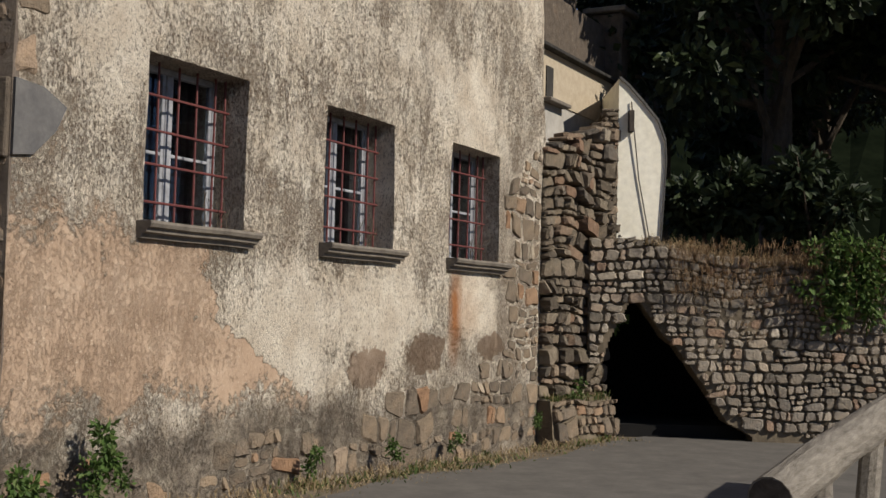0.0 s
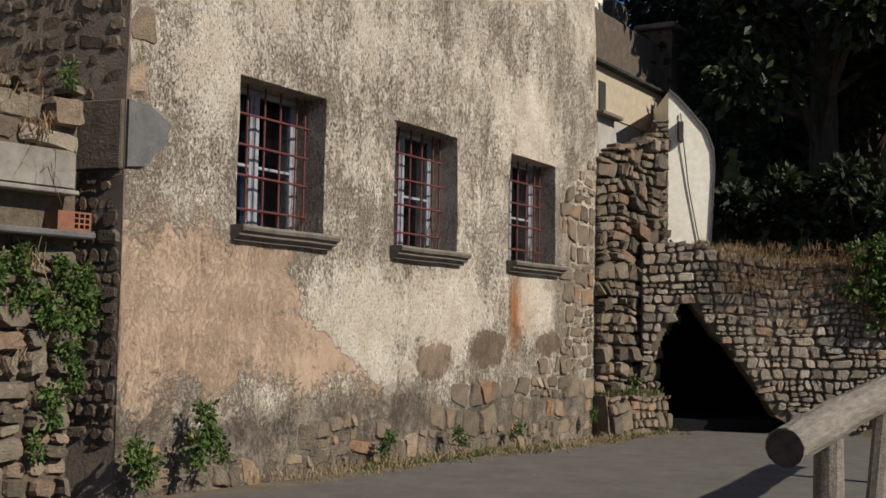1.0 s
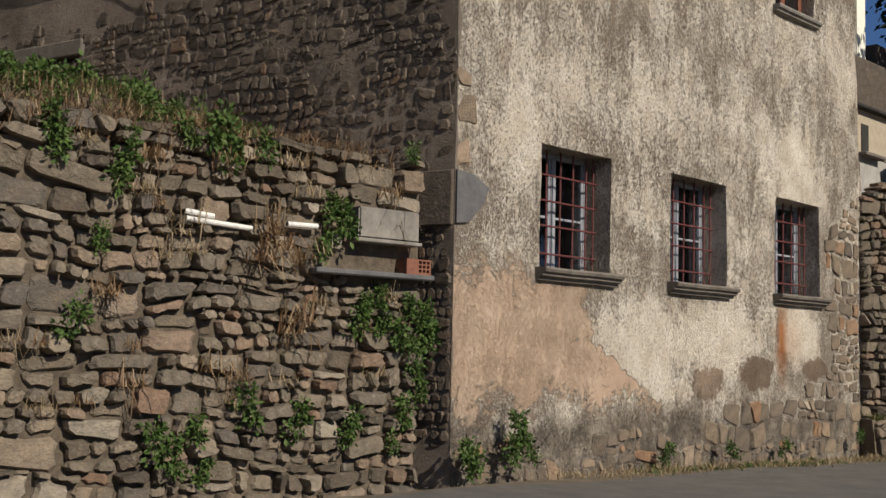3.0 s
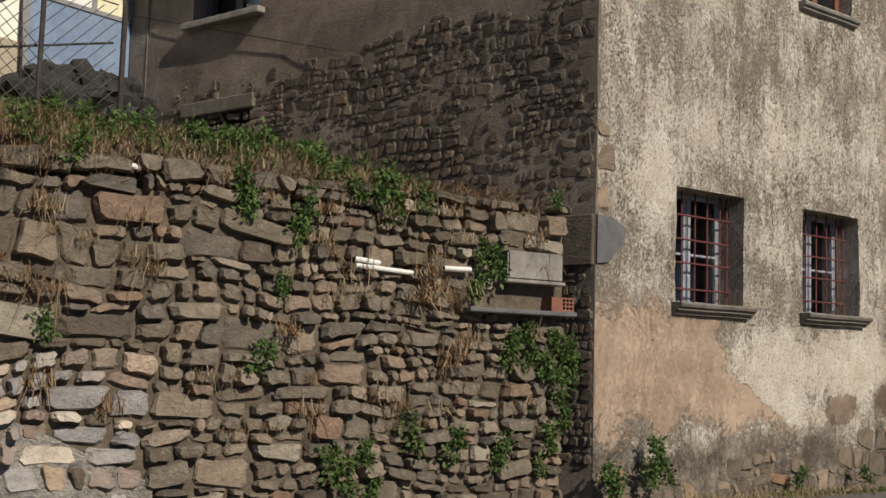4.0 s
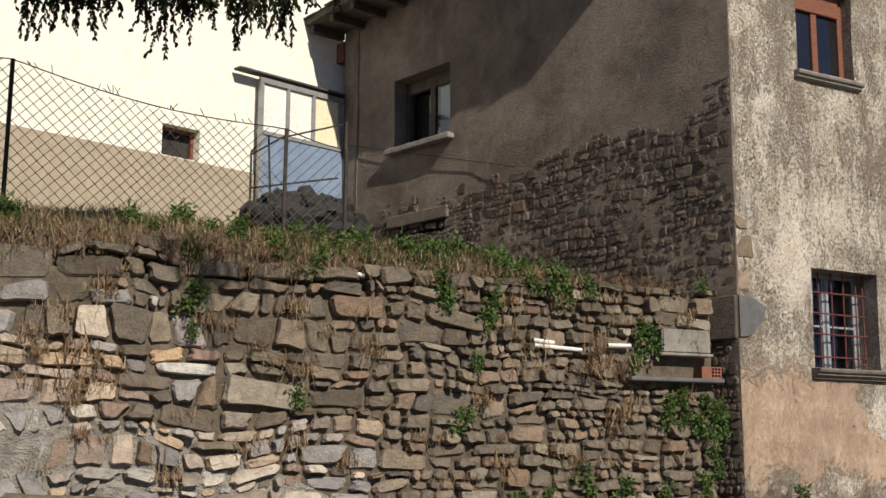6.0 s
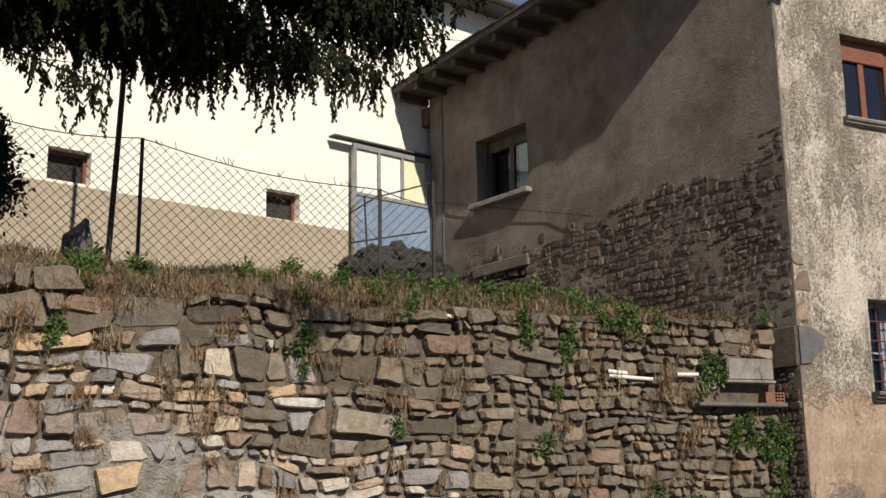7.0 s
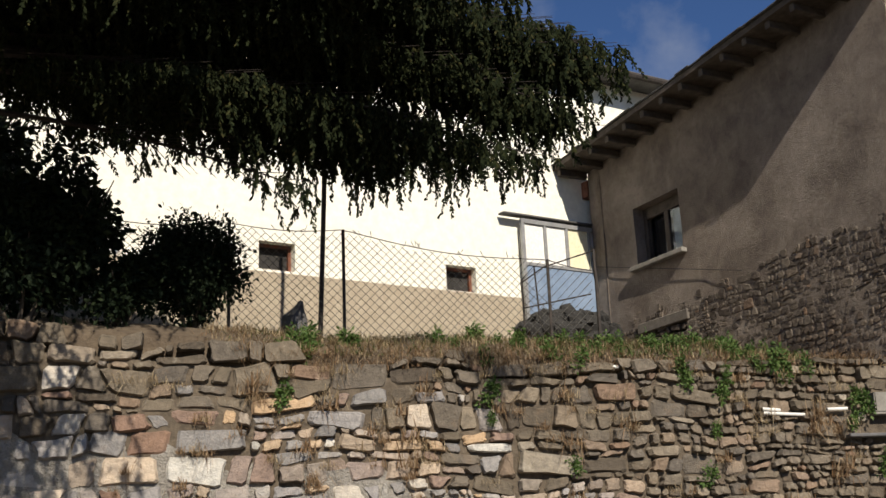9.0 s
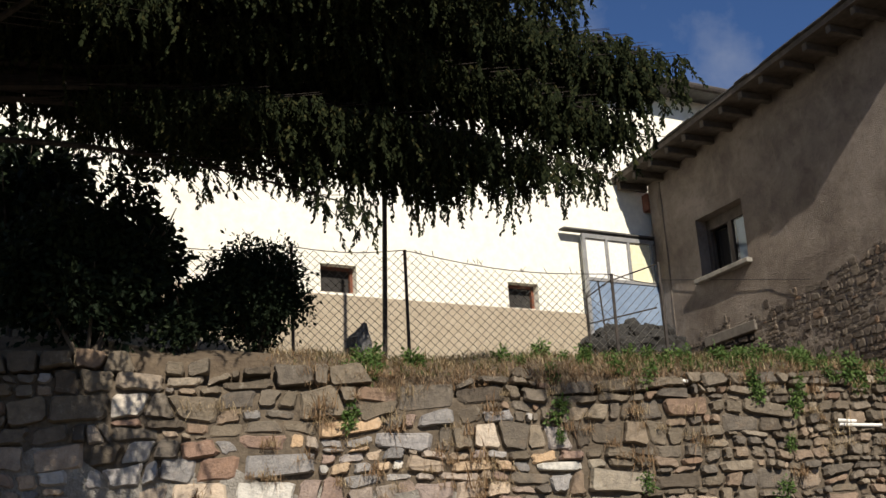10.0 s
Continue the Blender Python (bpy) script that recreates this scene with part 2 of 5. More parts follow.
M_FRONT = plaster_front()
M_SIDE = plaster_side()
M_EARTH = simple("dry_earth", (0.075, 0.055, 0.038), (0.15, 0.115, 0.078), 5, 0.95, 0.8, dist=0.04)
M_MORTAR = simple("pale_lime_mortar", (0.19, 0.17, 0.145), (0.40, 0.37, 0.32), 8, 0.95, 1.0, dist=0.07)
M_CREVICE = simple("dark_earth_packing", (0.065, 0.051, 0.037), (0.165, 0.130, 0.092), 7, 0.95, 0.8, dist=0.03)
M_ROAD = simple("grey_worn_asphalt", (0.092, 0.086, 0.079), (0.142, 0.132, 0.12), 3, 0.9, 0.3, dist=0.004)
M_VERGE = simple("dusty_verge", (0.10, 0.08, 0.055), (0.19, 0.155, 0.11), 4, 0.95, 0.7, dist=0.02)
M_CONC = simple("weathered_concrete", (0.15, 0.138, 0.118), (0.29, 0.268, 0.232), 5, 0.9, 0.5)
M_SILL = simple("dark_moulded_stone", (0.11, 0.095, 0.08), (0.2, 0.175, 0.145), 9, 0.85, 0.5)
M_SLATE = simple("blue_grey_slate", (0.085, 0.083, 0.085), (0.145, 0.14, 0.135), 5, 0.75, 0.4)
M_BARS = simple("rusty_red_iron", (0.085, 0.022, 0.022), (0.15, 0.042, 0.038), 30, 0.7, 0.3, spec=0.4)
M_GREYWOOD = simple("peeling_grey_white_paint", (0.17, 0.175, 0.195), (0.36, 0.37, 0.40), 10, 0.7, 0.3)
M_BROWNWOOD = simple("red_brown_varnished_wood", (0.14, 0.05, 0.028), (0.24, 0.10, 0.06), 9, 0.55, 0.3, stretch=(1, 1, 6))
M_DARKWOOD = simple("old_dark_eaves_wood", (0.055, 0.045, 0.036), (0.12, 0.098, 0.08), 7, 0.9, 0.4)
M_LOG = simple("weathered_silver_log", (0.13, 0.113, 0.092), (0.29, 0.262, 0.222), 5, 0.9, 0.8, dist=0.015, stretch=(1, 7, 7))
M_LOGEND = simple("split_dark_log_end", (0.05, 0.042, 0.035), (0.13, 0.11, 0.09), 12, 0.95, 0.8)
M_STEEL = simple("rusted_dark_steel", (0.03, 0.027, 0.025), (0.08, 0.065, 0.055), 12, 0.7, 0.2, metal=0.3)
M_WIRE = simple("dull_galvanised_wire", (0.10, 0.095, 0.085), (0.19, 0.18, 0.16), 12, 0.6, 0.0, metal=0.5)
M_CREAM = simple("cream_house_paint", (0.85, 0.82, 0.70), (0.88, 0.85, 0.74), 1.5, 0.9, 0.02)
M_WHITEWASH = simple("peeling_cream_whitewash", (0.78, 0.74, 0.61), (0.88, 0.85, 0.74), 2.5, 0.9, 0.3)
M_PLINTH = simple("beige_pebbled_render", (0.36, 0.30, 0.22), (0.45, 0.385, 0.29), 9, 0.95, 0.5)
M_GREYWALL = simple("grey_cement_wall", (0.30, 0.285, 0.26), (0.42, 0.40, 0.365), 2.0, 0.9, 0.4)
M_TILE = simple("terracotta_tile", (0.16, 0.065, 0.042), (0.27, 0.12, 0.075), 9, 0.85, 0.4)
M_ROOF = simple("dark_slate_roof", (0.06, 0.058, 0.056), (0.12, 0.115, 0.11), 7, 0.7, 0.4)
M_PLASTIC = simple("white_plastic_pipe", (0.68, 0.66, 0.60), (0.80, 0.78, 0.73), 9, 0.5, 0.1)
M_BLUE = simple("faded_blue_sheet", (0.16, 0.22, 0.32), (0.24, 0.31, 0.42), 3, 0.55, 0.1)
M_FRAME = simple("grey_aluminium", (0.30, 0.30, 0.30), (0.42, 0.42, 0.42), 9, 0.45, 0.1, metal=0.4)
# blue-grey that stands in for the sky mirrored in the panes
M_CLOTH = simple("sky_tinted_cloth", (0.10, 0.12, 0.17), (0.17, 0.20, 0.27), 5, 0.9, 0.2)
M_CURTAIN = simple("pale_yellow_blind", (0.74, 0.68, 0.46), (0.82, 0.77, 0.56), 4, 0.9, 0.1)
M_CURTAIN2 = simple("white_blind", (0.76, 0.75, 0.70), (0.83, 0.82, 0.78), 4, 0.9, 0.1)
M_BARK = simple("dark_bark", (0.05, 0.04, 0.03), (0.12, 0.095, 0.07), 12, 0.95, 0.9, dist=0.03, stretch=(1, 1, 0.3))
# darker copy of the bark, painting the spruce limbs as shaded
M_TWIG = simple("shaded_limb_bark", (0.014, 0.011, 0.009), (0.035, 0.028, 0.022), 12, 0.95, 0.5)
M_SCRAP = simple("dark_slate_scrap", (0.016, 0.015, 0.014), (0.05, 0.047, 0.043), 6, 0.9, 0.6, dist=0.03)
# near-black colour that paints the shade inside the lane wall's gap
M_GAPSHADE = simple("gap_shade_black", (0.006, 0.006, 0.006), (0.012, 0.011, 0.010), 3, 0.95, 0.0)
# near-black colour painting the shade inside rooms and holes
M_DARKROOM = simple("interior_shade", (0.03, 0.028, 0.026), (0.05, 0.046, 0.042), 3, 0.95, 0.0)


def leaf(name, stops, rough=0.6, through_light=0.25, spec=0.25):
    m = Mat(name, rough, spec=spec)
    col = m.ramp(m.island(), stops)
    m.done(col)
    t = m.n.new("ShaderNodeBsdfTranslucent")
    m.link(col, t.inputs["Color"])
    mx = m.n.new("ShaderNodeMixShader")
    mx.inputs[0].default_value = through_light
    m.link(m.b.outputs["BSDF"], mx.inputs[1])
    m.link(t.outputs["BSDF"], mx.inputs[2])
    m.link(mx.outputs["Shader"], m.n["Material Output"].inputs["Surface"])
    return m.m


M_LEAF = leaf("green_weed_leaf", [(0, (0.045, 0.085, 0.02)), (0.5, (0.075, 0.13, 0.03)), (1, (0.12, 0.165, 0.05))])
M_DRY = leaf("dry_straw", [(0, (0.22, 0.155, 0.085)), (0.5, (0.32, 0.24, 0.14)), (1, (0.42, 0.335, 0.21))])
M_RUSTGRASS = leaf("rusty_dead_stems", [(0, (0.17, 0.10, 0.05)), (0.5, (0.25, 0.16, 0.09)), (1, (0.34, 0.25, 0.15))])
M_GRASS = leaf("meadow_grass", [(0, (0.05, 0.08, 0.022)), (0.45, (0.085, 0.12, 0.035)), (0.7, (0.17, 0.15, 0.065)), (1, (0.26, 0.20, 0.11))])
# near-black foliage: shade within the crowns is put into the leaf colours
M_SPRUCE = leaf("shaded_spruce_needles", [(0, (0.009, 0.013, 0.006)), (0.55, (0.016, 0.021, 0.009)), (0.9, (0.027, 0.032, 0.013)), (1, (0.050, 0.046, 0.018))], 0.85, 0.10, 0.06)
M_SHRUB = leaf("shaded_shrub_leaf", [(0, (0.006, 0.011, 0.006)), (0.7, (0.011, 0.018, 0.008)), (1, (0.024, 0.033, 0.014))], 0.7, 0.05, 0.10)
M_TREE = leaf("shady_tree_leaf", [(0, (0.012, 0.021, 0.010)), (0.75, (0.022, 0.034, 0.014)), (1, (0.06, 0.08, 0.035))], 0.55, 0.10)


def glass(name, tint, rough=0.05):
    m = Mat(name, rough, spec=0.8)
    g = m.n.new("ShaderNodeBsdfGlass")
    g.inputs["Color"].default_value = (*tint, 1)
    g.inputs["Roughness"].default_value = rough
    m.link(g.outputs["BSDF"], m.n["Material Output"].inputs["Surface"])
    return m.m


M_DARKGLASS = simple("dim_window_pane", (0.010, 0.010, 0.011), (0.018, 0.017, 0.017), 2, 0.05, 0.0, spec=0.9)
M_GLASS = glass("old_window_glass", (0.80, 0.85, 0.90))


# ---- mesh helpers ----
def mesh_from(name, verts, faces, material=None, smooth=False):
    me = bpy.data.meshes.new(name)
    me.from_pydata([tuple(v) for v in verts], [], faces)
    if material:
        me.materials.append(material)
    if smooth:
        me.polygons.foreach_set("use_smooth", [True] * len(me.polygons))
    me.update()
    return me


def part(name, data, material=None, parent=None, label="", m=None):
    """Link a bmesh, a (verts, faces) pair or a mesh as one object under parent."""
    if isinstance(data, bmesh.types.BMesh):
        me = bpy.data.meshes.new(name)
        data.to_mesh(me)
        data.free()
        if material:
            me.materials.append(material)
    elif isinstance(data, tuple):
        me = mesh_from(name, data[0], data[1], material)
    else:
        me = data
    ob = new(name, me)
    if parent is not None:
        ob.parent = parent
    if m is not None:
        ob.matrix_basis = m
    return tagged(ob, label) if label else ob


def thing(name, m=None, label="", category="", group="", kind=""):
    ob = new(name)
    ob.empty_display_size = 0.2
    if m is not None:
        ob.matrix_basis = m
    return tagged(ob, label, category, group, kind)


def box(x0, y0, z0, x1, y1, z1, bevel=0.0, seg=1, bm=None):
    bm = bm or bmesh.new()
    r = bmesh.ops.create_cube(bm, size=1.0, matrix=Matrix.LocRotScale(
        ((x0 + x1) / 2, (y0 + y1) / 2, (z0 + z1) / 2), None, (abs(x1 - x0), abs(y1 - y0), abs(z1 - z0))))
    if bevel:
        vs = set(r["verts"])
        bmesh.ops.bevel(bm, geom=[e for e in bm.edges if e.verts[0] in vs and e.verts[1] in vs],
                        offset=bevel, segments=seg, affect='EDGES')
    return bm


def tube(points, radii, n=8, bm=None, cap=True, rng=None, wob=0.0):
    """A round bar along points."""
    bm = bm or bmesh.new()
    pts = [Vector(p) for p in points]
    if isinstance(radii, (int, float)):
        radii = [radii] * len(pts)
    rings = []
    side = None
    for i, p in enumerate(pts):
        d = (pts[min(i + 1, len(pts) - 1)] - pts[max(i - 1, 0)]).normalized()
        if side is None:
            side = d.orthogonal().normalized()
        side = (side - d * side.dot(d)).normalized()
        up = d.cross(side)
        ring = []
        for k in range(n):
            a = 2 * math.pi * k / n
            r = radii[i] * (1 + (rng.uniform(-wob, wob) if rng else 0))
            ring.append(bm.verts.new(p + side * math.cos(a) * r + up * math.sin(a) * r))
        rings.append(ring)
    for a, b in zip(rings, rings[1:]):
        for k in range(n):
            bm.faces.new((a[k], a[(k + 1) % n], b[(k + 1) % n], b[k]))
    if cap:
        bm.faces.new(list(reversed(rings[0])))
        bm.faces.new(rings[-1])
    return bm


def holed_wall(length, height, thick, holes, step=0.4, rough=0.0, seed=0, top=None, right=None):
    """A wall in x, z with its outer face at y = 0 and its body towards +y. holes: x0, z0, x1, z1. top(x) gives its height."""
    xs = sorted({0.0, length, *[h[0] for h in holes], *[h[2] for h in holes]})
    zs = sorted({0.0, height, *[h[1] for h in holes], *[h[3] for h in holes]})

    def fine(cs):
        out = []
        for a, b in zip(cs, cs[1:]):
            n = max(1, round((b - a) / step))
            out += [a + (b - a) * k / n for k in range(n)]
        return out + [cs[-1]]
    xs, zs = fine(xs), fine(zs)
    nx, nz = len(xs) - 1, len(zs) - 1
    solid = [[not any(h[0] - 1e-6 <= (xs[i] + xs[i + 1]) / 2 <= h[2] and h[1] <= (zs[j] + zs[j + 1]) / 2 <= h[3] for h in holes)
              for j in range(nz)] for i in range(nx)]
    verts, faces = [], []
    for side in (0, 1):
        for i, x in enumerate(xs):
            for j, z in enumerate(zs):
                y = side * thick
                zz = z * (top(x) / height) if top else z
                xx = x
                if right and i == nx:
                    xx = right(z)
                if side == 0 and rough:
                    y += rough * noise.noise((x * 0.9 + seed, z * 0.9, seed)) + rough * 0.5 * noise.noise((x * 2.3, z * 2.3, seed + 5))
                verts.append((xx, y, zz))
    n1 = (nx + 1) * (nz + 1)
    at = lambda i, j, s: s * n1 + i * (nz + 1) + j
    for i in range(nx):
        for j in range(nz):
            if not solid[i][j]:
                continue
            faces.append((at(i, j, 0), at(i + 1, j, 0), at(i + 1, j + 1, 0), at(i, j + 1, 0)))
            faces.append((at(i, j, 1), at(i, j + 1, 1), at(i + 1, j + 1, 1), at(i + 1, j, 1)))
            for di, dj, a, b in ((-1, 0, (i, j), (i, j + 1)), (1, 0, (i + 1, j + 1), (i + 1, j)),
                                 (0, -1, (i + 1, j), (i, j)), (0, 1, (i, j + 1), (i + 1, j + 1))):
                p, q = i + di, j + dj
                if 0 <= p < nx and 0 <= q < nz and solid[p][q]:
                    continue
                faces.append((at(*a, 0), at(*b, 0), at(*b, 1), at(*a, 1)))
    return verts, faces


def clip(poly, nx, nz, c):
    """Keep the part of a convex polygon where nx * x + nz * z <= c."""
    out = []
    for (ax, az), (bx, bz) in zip(poly, poly[1:] + poly[:1]):
        da, db = nx * ax + nz * az - c, nx * bx + nz * bz - c
        if da <= 0:
            out.append((ax, az))
        if (da < 0 < db) or (db < 0 < da):
            t = da / (da - db)
            out.append((ax + (bx - ax) * t, az + (bz - az) * t))
    return out


def rubble_field(x0, x1, z0, z1, rng, big, inside=lambda x, z: True, flat=1.75, tight=(0.86, 1.02)):
    """Angular rubble in broken beds whose joints waver. big(x) gives the usual stone width there."""
    def waver(x, z):
        near = min(1.0, (x1 - x) / 0.5, (x - x0) / 0.5)
        b = big(x)
        return (x + near * b * (0.40 * noise.noise((x * 1.9, z * 1.9, 3)) + 0.10 * noise.noise((x * 5, z * 5, 8))),
                z + b / flat * (0.70 * noise.noise((x * 1.1, z * 1.6, 5)) + 0.15 * noise.noise((x * 3.1, z * 4.1, 9))))

    def emit(poly):
        """Each stone lies a little askew and smaller than its bed."""
        out = [waver(x, z) for x, z in poly]
        cx, cz = sum(p[0] for p in out) / len(out), sum(p[1] for p in out) / len(out)
        a, kx, kz = radians(rng.uniform(-9, 9)), rng.uniform(*tight), rng.uniform(*tight)
        j = 0.05 * min(max(abs(p[0] - cx) for p in out), 2 * max(abs(p[1] - cz) for p in out))
        turned = []
        for x, z in out:
            u, w = (x - cx) * kx + rng.uniform(-j, j), (z - cz) * kz + rng.uniform(-j, j)
            turned.append((cx + u * math.cos(a) - w * math.sin(a), cz + u * math.sin(a) + w * math.cos(a)))
        return turned

    def chop(poly, width):
        """Stones side by side along one bed."""
        while True:
            lo, hi = min(p[0] for p in poly), max(p[0] for p in poly)
            w = width * rng.choice((0.5, 0.7, 0.9, 1.0, 1.2, 1.6))
            if hi - lo < w * 1.45:
                yield poly
                return
            sl = rng.uniform(-0.42, 0.42)
            cz = sum(p[1] for p in poly) / len(poly)
            c = lo + w + sl * cz
            a, poly = clip(poly, 1, sl, c), clip(poly, -1, -sl, -c)
            if len(a) > 2:
                yield a
            if len(poly) < 3:
                return

    widest = max(big(x0), big(x1))
    z, rise = z0, 0.0
    while z < z1:
        rise = widest / flat * rng.uniform(0.85, 1.45)
        top = min(z1, z + rise)
        x = x0
        while x < x1 - 0.01:
            e = min(x1, x + widest * rng.uniform(1.0, 3.2))
            if x1 - e < widest * 0.6:
                e = x1
            b = big((x + e) / 2)
            beds, n = [[(x, z), (e, z), (e, top), (x, top)]], rise * flat / b + rng.uniform(-0.35, 0.75)
            for k in range(max(0, round(n) - 1)):
                beds.sort(key=lambda p: min(q[1] for q in p) - max(q[1] for q in p))
                p = beds.pop(0)
                lo, hi = min(q[1] for q in p), max(q[1] for q in p)
                sl = rng.uniform(-0.10, 0.10)
                c = lo + (hi - lo) * rng.uniform(0.30, 0.70) + sl * (x + e) / 2
                beds += [q for q in (clip(p, sl, 1, c), clip(p, -sl, -1, -c)) if len(q) > 2]
            for bed in beds:
                h = max(q[1] for q in bed) - min(q[1] for q in bed)
                for poly in chop(bed, 0.45 * b + 0.5 * h * flat):
                    poly = emit(poly)
                    mx, mz = sum(p[0] for p in poly) / len(poly), sum(p[1] for p in poly) / len(poly)
                    ph = max(p[1] for p in poly) - min(p[1] for p in poly)
                    if ph > 0.018 and inside(mx, mz):
                        yield poly
            x = e
        z = top


def stone_mesh(poly, depth, rng, verts, faces, gap=0.012, y=0.0):
    """Append one worn stone with the given outline to verts and faces; its face looks to -y."""
    base = len(verts)
    cx = sum(p[0] for p in poly) / len(poly)
    cz = sum(p[1] for p in poly) / len(poly)
    pts = [p for k, p in enumerate(poly) if math.hypot(p[0] - poly[k - 1][0], p[1] - poly[k - 1][1]) > 0.012]
    if len(pts) < 3:
        pts = poly
    ring = []
    for k, (px, pz) in enumerate(pts):
        ax, az = pts[k - 1]
        bx, bz = pts[(k + 1) % len(pts)]
        la, lb = math.hypot(ax - px, az - pz), math.hypot(bx - px, bz - pz)
        if min(la, lb) > 0.05:
            for ex, ez, l in ((ax, az, la), (bx, bz, lb)):
                t = min(0.35, rng.uniform(0.008, 0.035) / l + rng.uniform(0.0, 0.10))
                ring.append((px + (ex - px) * t, pz + (ez - pz) * t))
        else:
            ring.append((px, pz))
        if lb > 0.13:
            t, q = rng.uniform(0.35, 0.65), rng.uniform(-0.006, 0.020)
            ring.append((px + (bx - px) * t - (bz - pz) / lb * q, pz + (bz - pz) * t + (bx - px) / lb * q))
    n = len(ring)
    size = max(0.03, min(max(abs(p[0] - cx) for p in ring), max(abs(p[1] - cz) for p in ring)))
    k0 = max(0.6, 1 - gap / size)
    tx, tz = rng.uniform(-0.45, 0.45), rng.uniform(-0.6, 0.35)
    ext = max(max(abs(p[0] - cx) for p in ring), 0.02)
    edge = 1 - min(0.20, rng.uniform(0.006, 0.026) / size)
    jit = min(0.05, 0.010 / ext)
    for scale, d in ((0.97, 0.12), (1.0, -depth * 0.45), (edge, -depth * 0.96)):
        for px, pz in ring:
            j = rng.uniform(1 - jit * 1.3, 1 + jit * 0.8) * k0 * scale
            u, w = (px - cx) * j, (pz - cz) * j
            yy = d
            if d < 0:
                yy = d * (1 + (u * tx + w * tz) / ext * 0.8) + rng.uniform(-0.05, 0.05) * depth
            verts.append((cx + u, y + yy, cz + w))
    for q in range(2):
        o = base + q * n
        for k in range(n):
            faces.append((o + k, o + (k + 1) % n, o + n + (k + 1) % n, o + n + k))
    # the face, split once so that it is never one perfect plane
    o = base + 2 * n
    c = rng.randrange(n)
    h = n // 2
    faces.append(tuple(o + (c + k) % n for k in range(h + 1)))
    faces.append(tuple(o + (c + h + k) % n for k in range(n - h + 1)))


def stone_part(name, v, f, mat, parent, m):
    return part(name, mesh_from(name, v, f, mat), mat, parent, m=m)


def lay_stones(parent, m, field, rng, single_mat, rest_mat, near=lambda x, z: True, limit=300, depth=(0.03, 0.08), name="stone", y=0.0, gap=0.006):
    """Stones of a wall: those of the near stretch as parts, the others joined."""
    rv, rf, made = [], [], 0
    for poly in field:
        d = rng.uniform(*depth)
        cx = sum(p[0] for p in poly) / len(poly)
        cz = sum(p[1] for p in poly) / len(poly)
        if made < limit and near(cx, cz):
            v, f = [], []
            stone_mesh([(px - cx, pz - cz) for px, pz in poly], d, rng, v, f, gap)
            stone_part(name, v, f, single_mat, parent, m @ Matrix.Translation((cx, y, cz)))
            made += 1
        else:
            stone_mesh(poly, d, rng, rv, rf, gap, y)
    if rf:
        ob = stone_part("rubble", rv, rf, rest_mat, parent, m)
        tagged(ob, kind="stuff")
    return made


def blades(rng, n, spread, height, width, verts, faces, at=(0, 0, 0), lean=0.5, out=None):
    """Grass blades: thin bent triangles rising from a spot."""
    for _ in range(n):
        a = rng.uniform(0, 6.28)
        r = spread * math.sqrt(rng.random())
        p = Vector(at) + Vector((math.cos(a) * r, math.sin(a) * r, 0))
        h = height * rng.uniform(0.45, 1.15)
        b = rng.uniform(0, 6.28)
        d = Vector((math.cos(b), math.sin(b), 0)) * h * lean * rng.random()
        if out is not None:
            d += (Vector(out) + Vector((rng.gauss(0, 0.4), rng.gauss(0, 0.2), rng.gauss(0, 0.35)))) * h * rng.random()
        sidev = Vector((-math.sin(b), math.cos(b), 0)) * width * rng.uniform(0.6, 1.3)
        i = len(verts)
        mid = p + d * 0.4 + Vector((0, 0, h * rng.uniform(0.35, 0.6)))
        tip = p + d + Vector((0, 0, h * rng.uniform(0.25, 1.0)))
        verts += [p - sidev, p + sidev, mid + sidev * 0.7, mid - sidev * 0.7, tip]
        faces += [(i, i + 1, i + 2, i + 3), (i + 3, i + 2, i + 4)]


def leaves(rng, n, centre, radii, size, verts, faces, shell=0.5, droop=0.3, long=1.6):
    """Loose leaves in an uneven clump: small folded quads."""
    c = Vector(centre)
    for _ in range(n):
        d = Vector((rng.gauss(0, 1), rng.gauss(0, 1), rng.gauss(0, 1))).normalized()
        k = shell + (1 - shell) * rng.random()
        k *= 0.8 + 0.45 * noise.noise(d * 1.7 + c * 0.7)
        p = c + Vector((d.x * radii[0], d.y * radii[1], d.z * radii[2])) * k
        u = (d + Vector((rng.uniform(-1, 1), rng.uniform(-1, 1), rng.uniform(-1, 1) - droop))).normalized()
        v = u.orthogonal().normalized()
        v.rotate(Matrix.Rotation(rng.uniform(0, 6.28), 3, u))
        s = size * rng.uniform(0.6, 1.3)
        w = u.cross(v) * s * 0.12
        i = len(verts)
        verts += [p, p + u * s * 0.5 * long + v * s * 0.45 + w, p + u * s * long, p + u * s * 0.5 * long - v * s * 0.45 + w]
        faces += [(i, i + 1, i + 2), (i, i + 2, i + 3)]


# ---- the lie of the land ----
WALL_TURN = radians(7)       # the garden wall runs back from the house's corner
SIDE_TURN = radians(10)      # the gable wall opens out from a right angle
FAR_TURN = radians(14)
# frames with x along the wall as seen from outside and y into it
WALL_M = pose(0, 0.12, 0, 0, 0, -7)          # x runs to the house, so lengths are negative along the wall
SIDE_M = pose(0, 0, 0, 0, 0, -80)            # x < 0 runs back along the gable wall
FAR_M = pose(0, 8.0, 0, 0, 0, 14)
XWALL_M = pose(9.03, -0.70, 0, 0, 0, -61.2)  # the wall that closes the lane
FENCE_M = pose(0, 1.12, 0, 0, 0, -7)


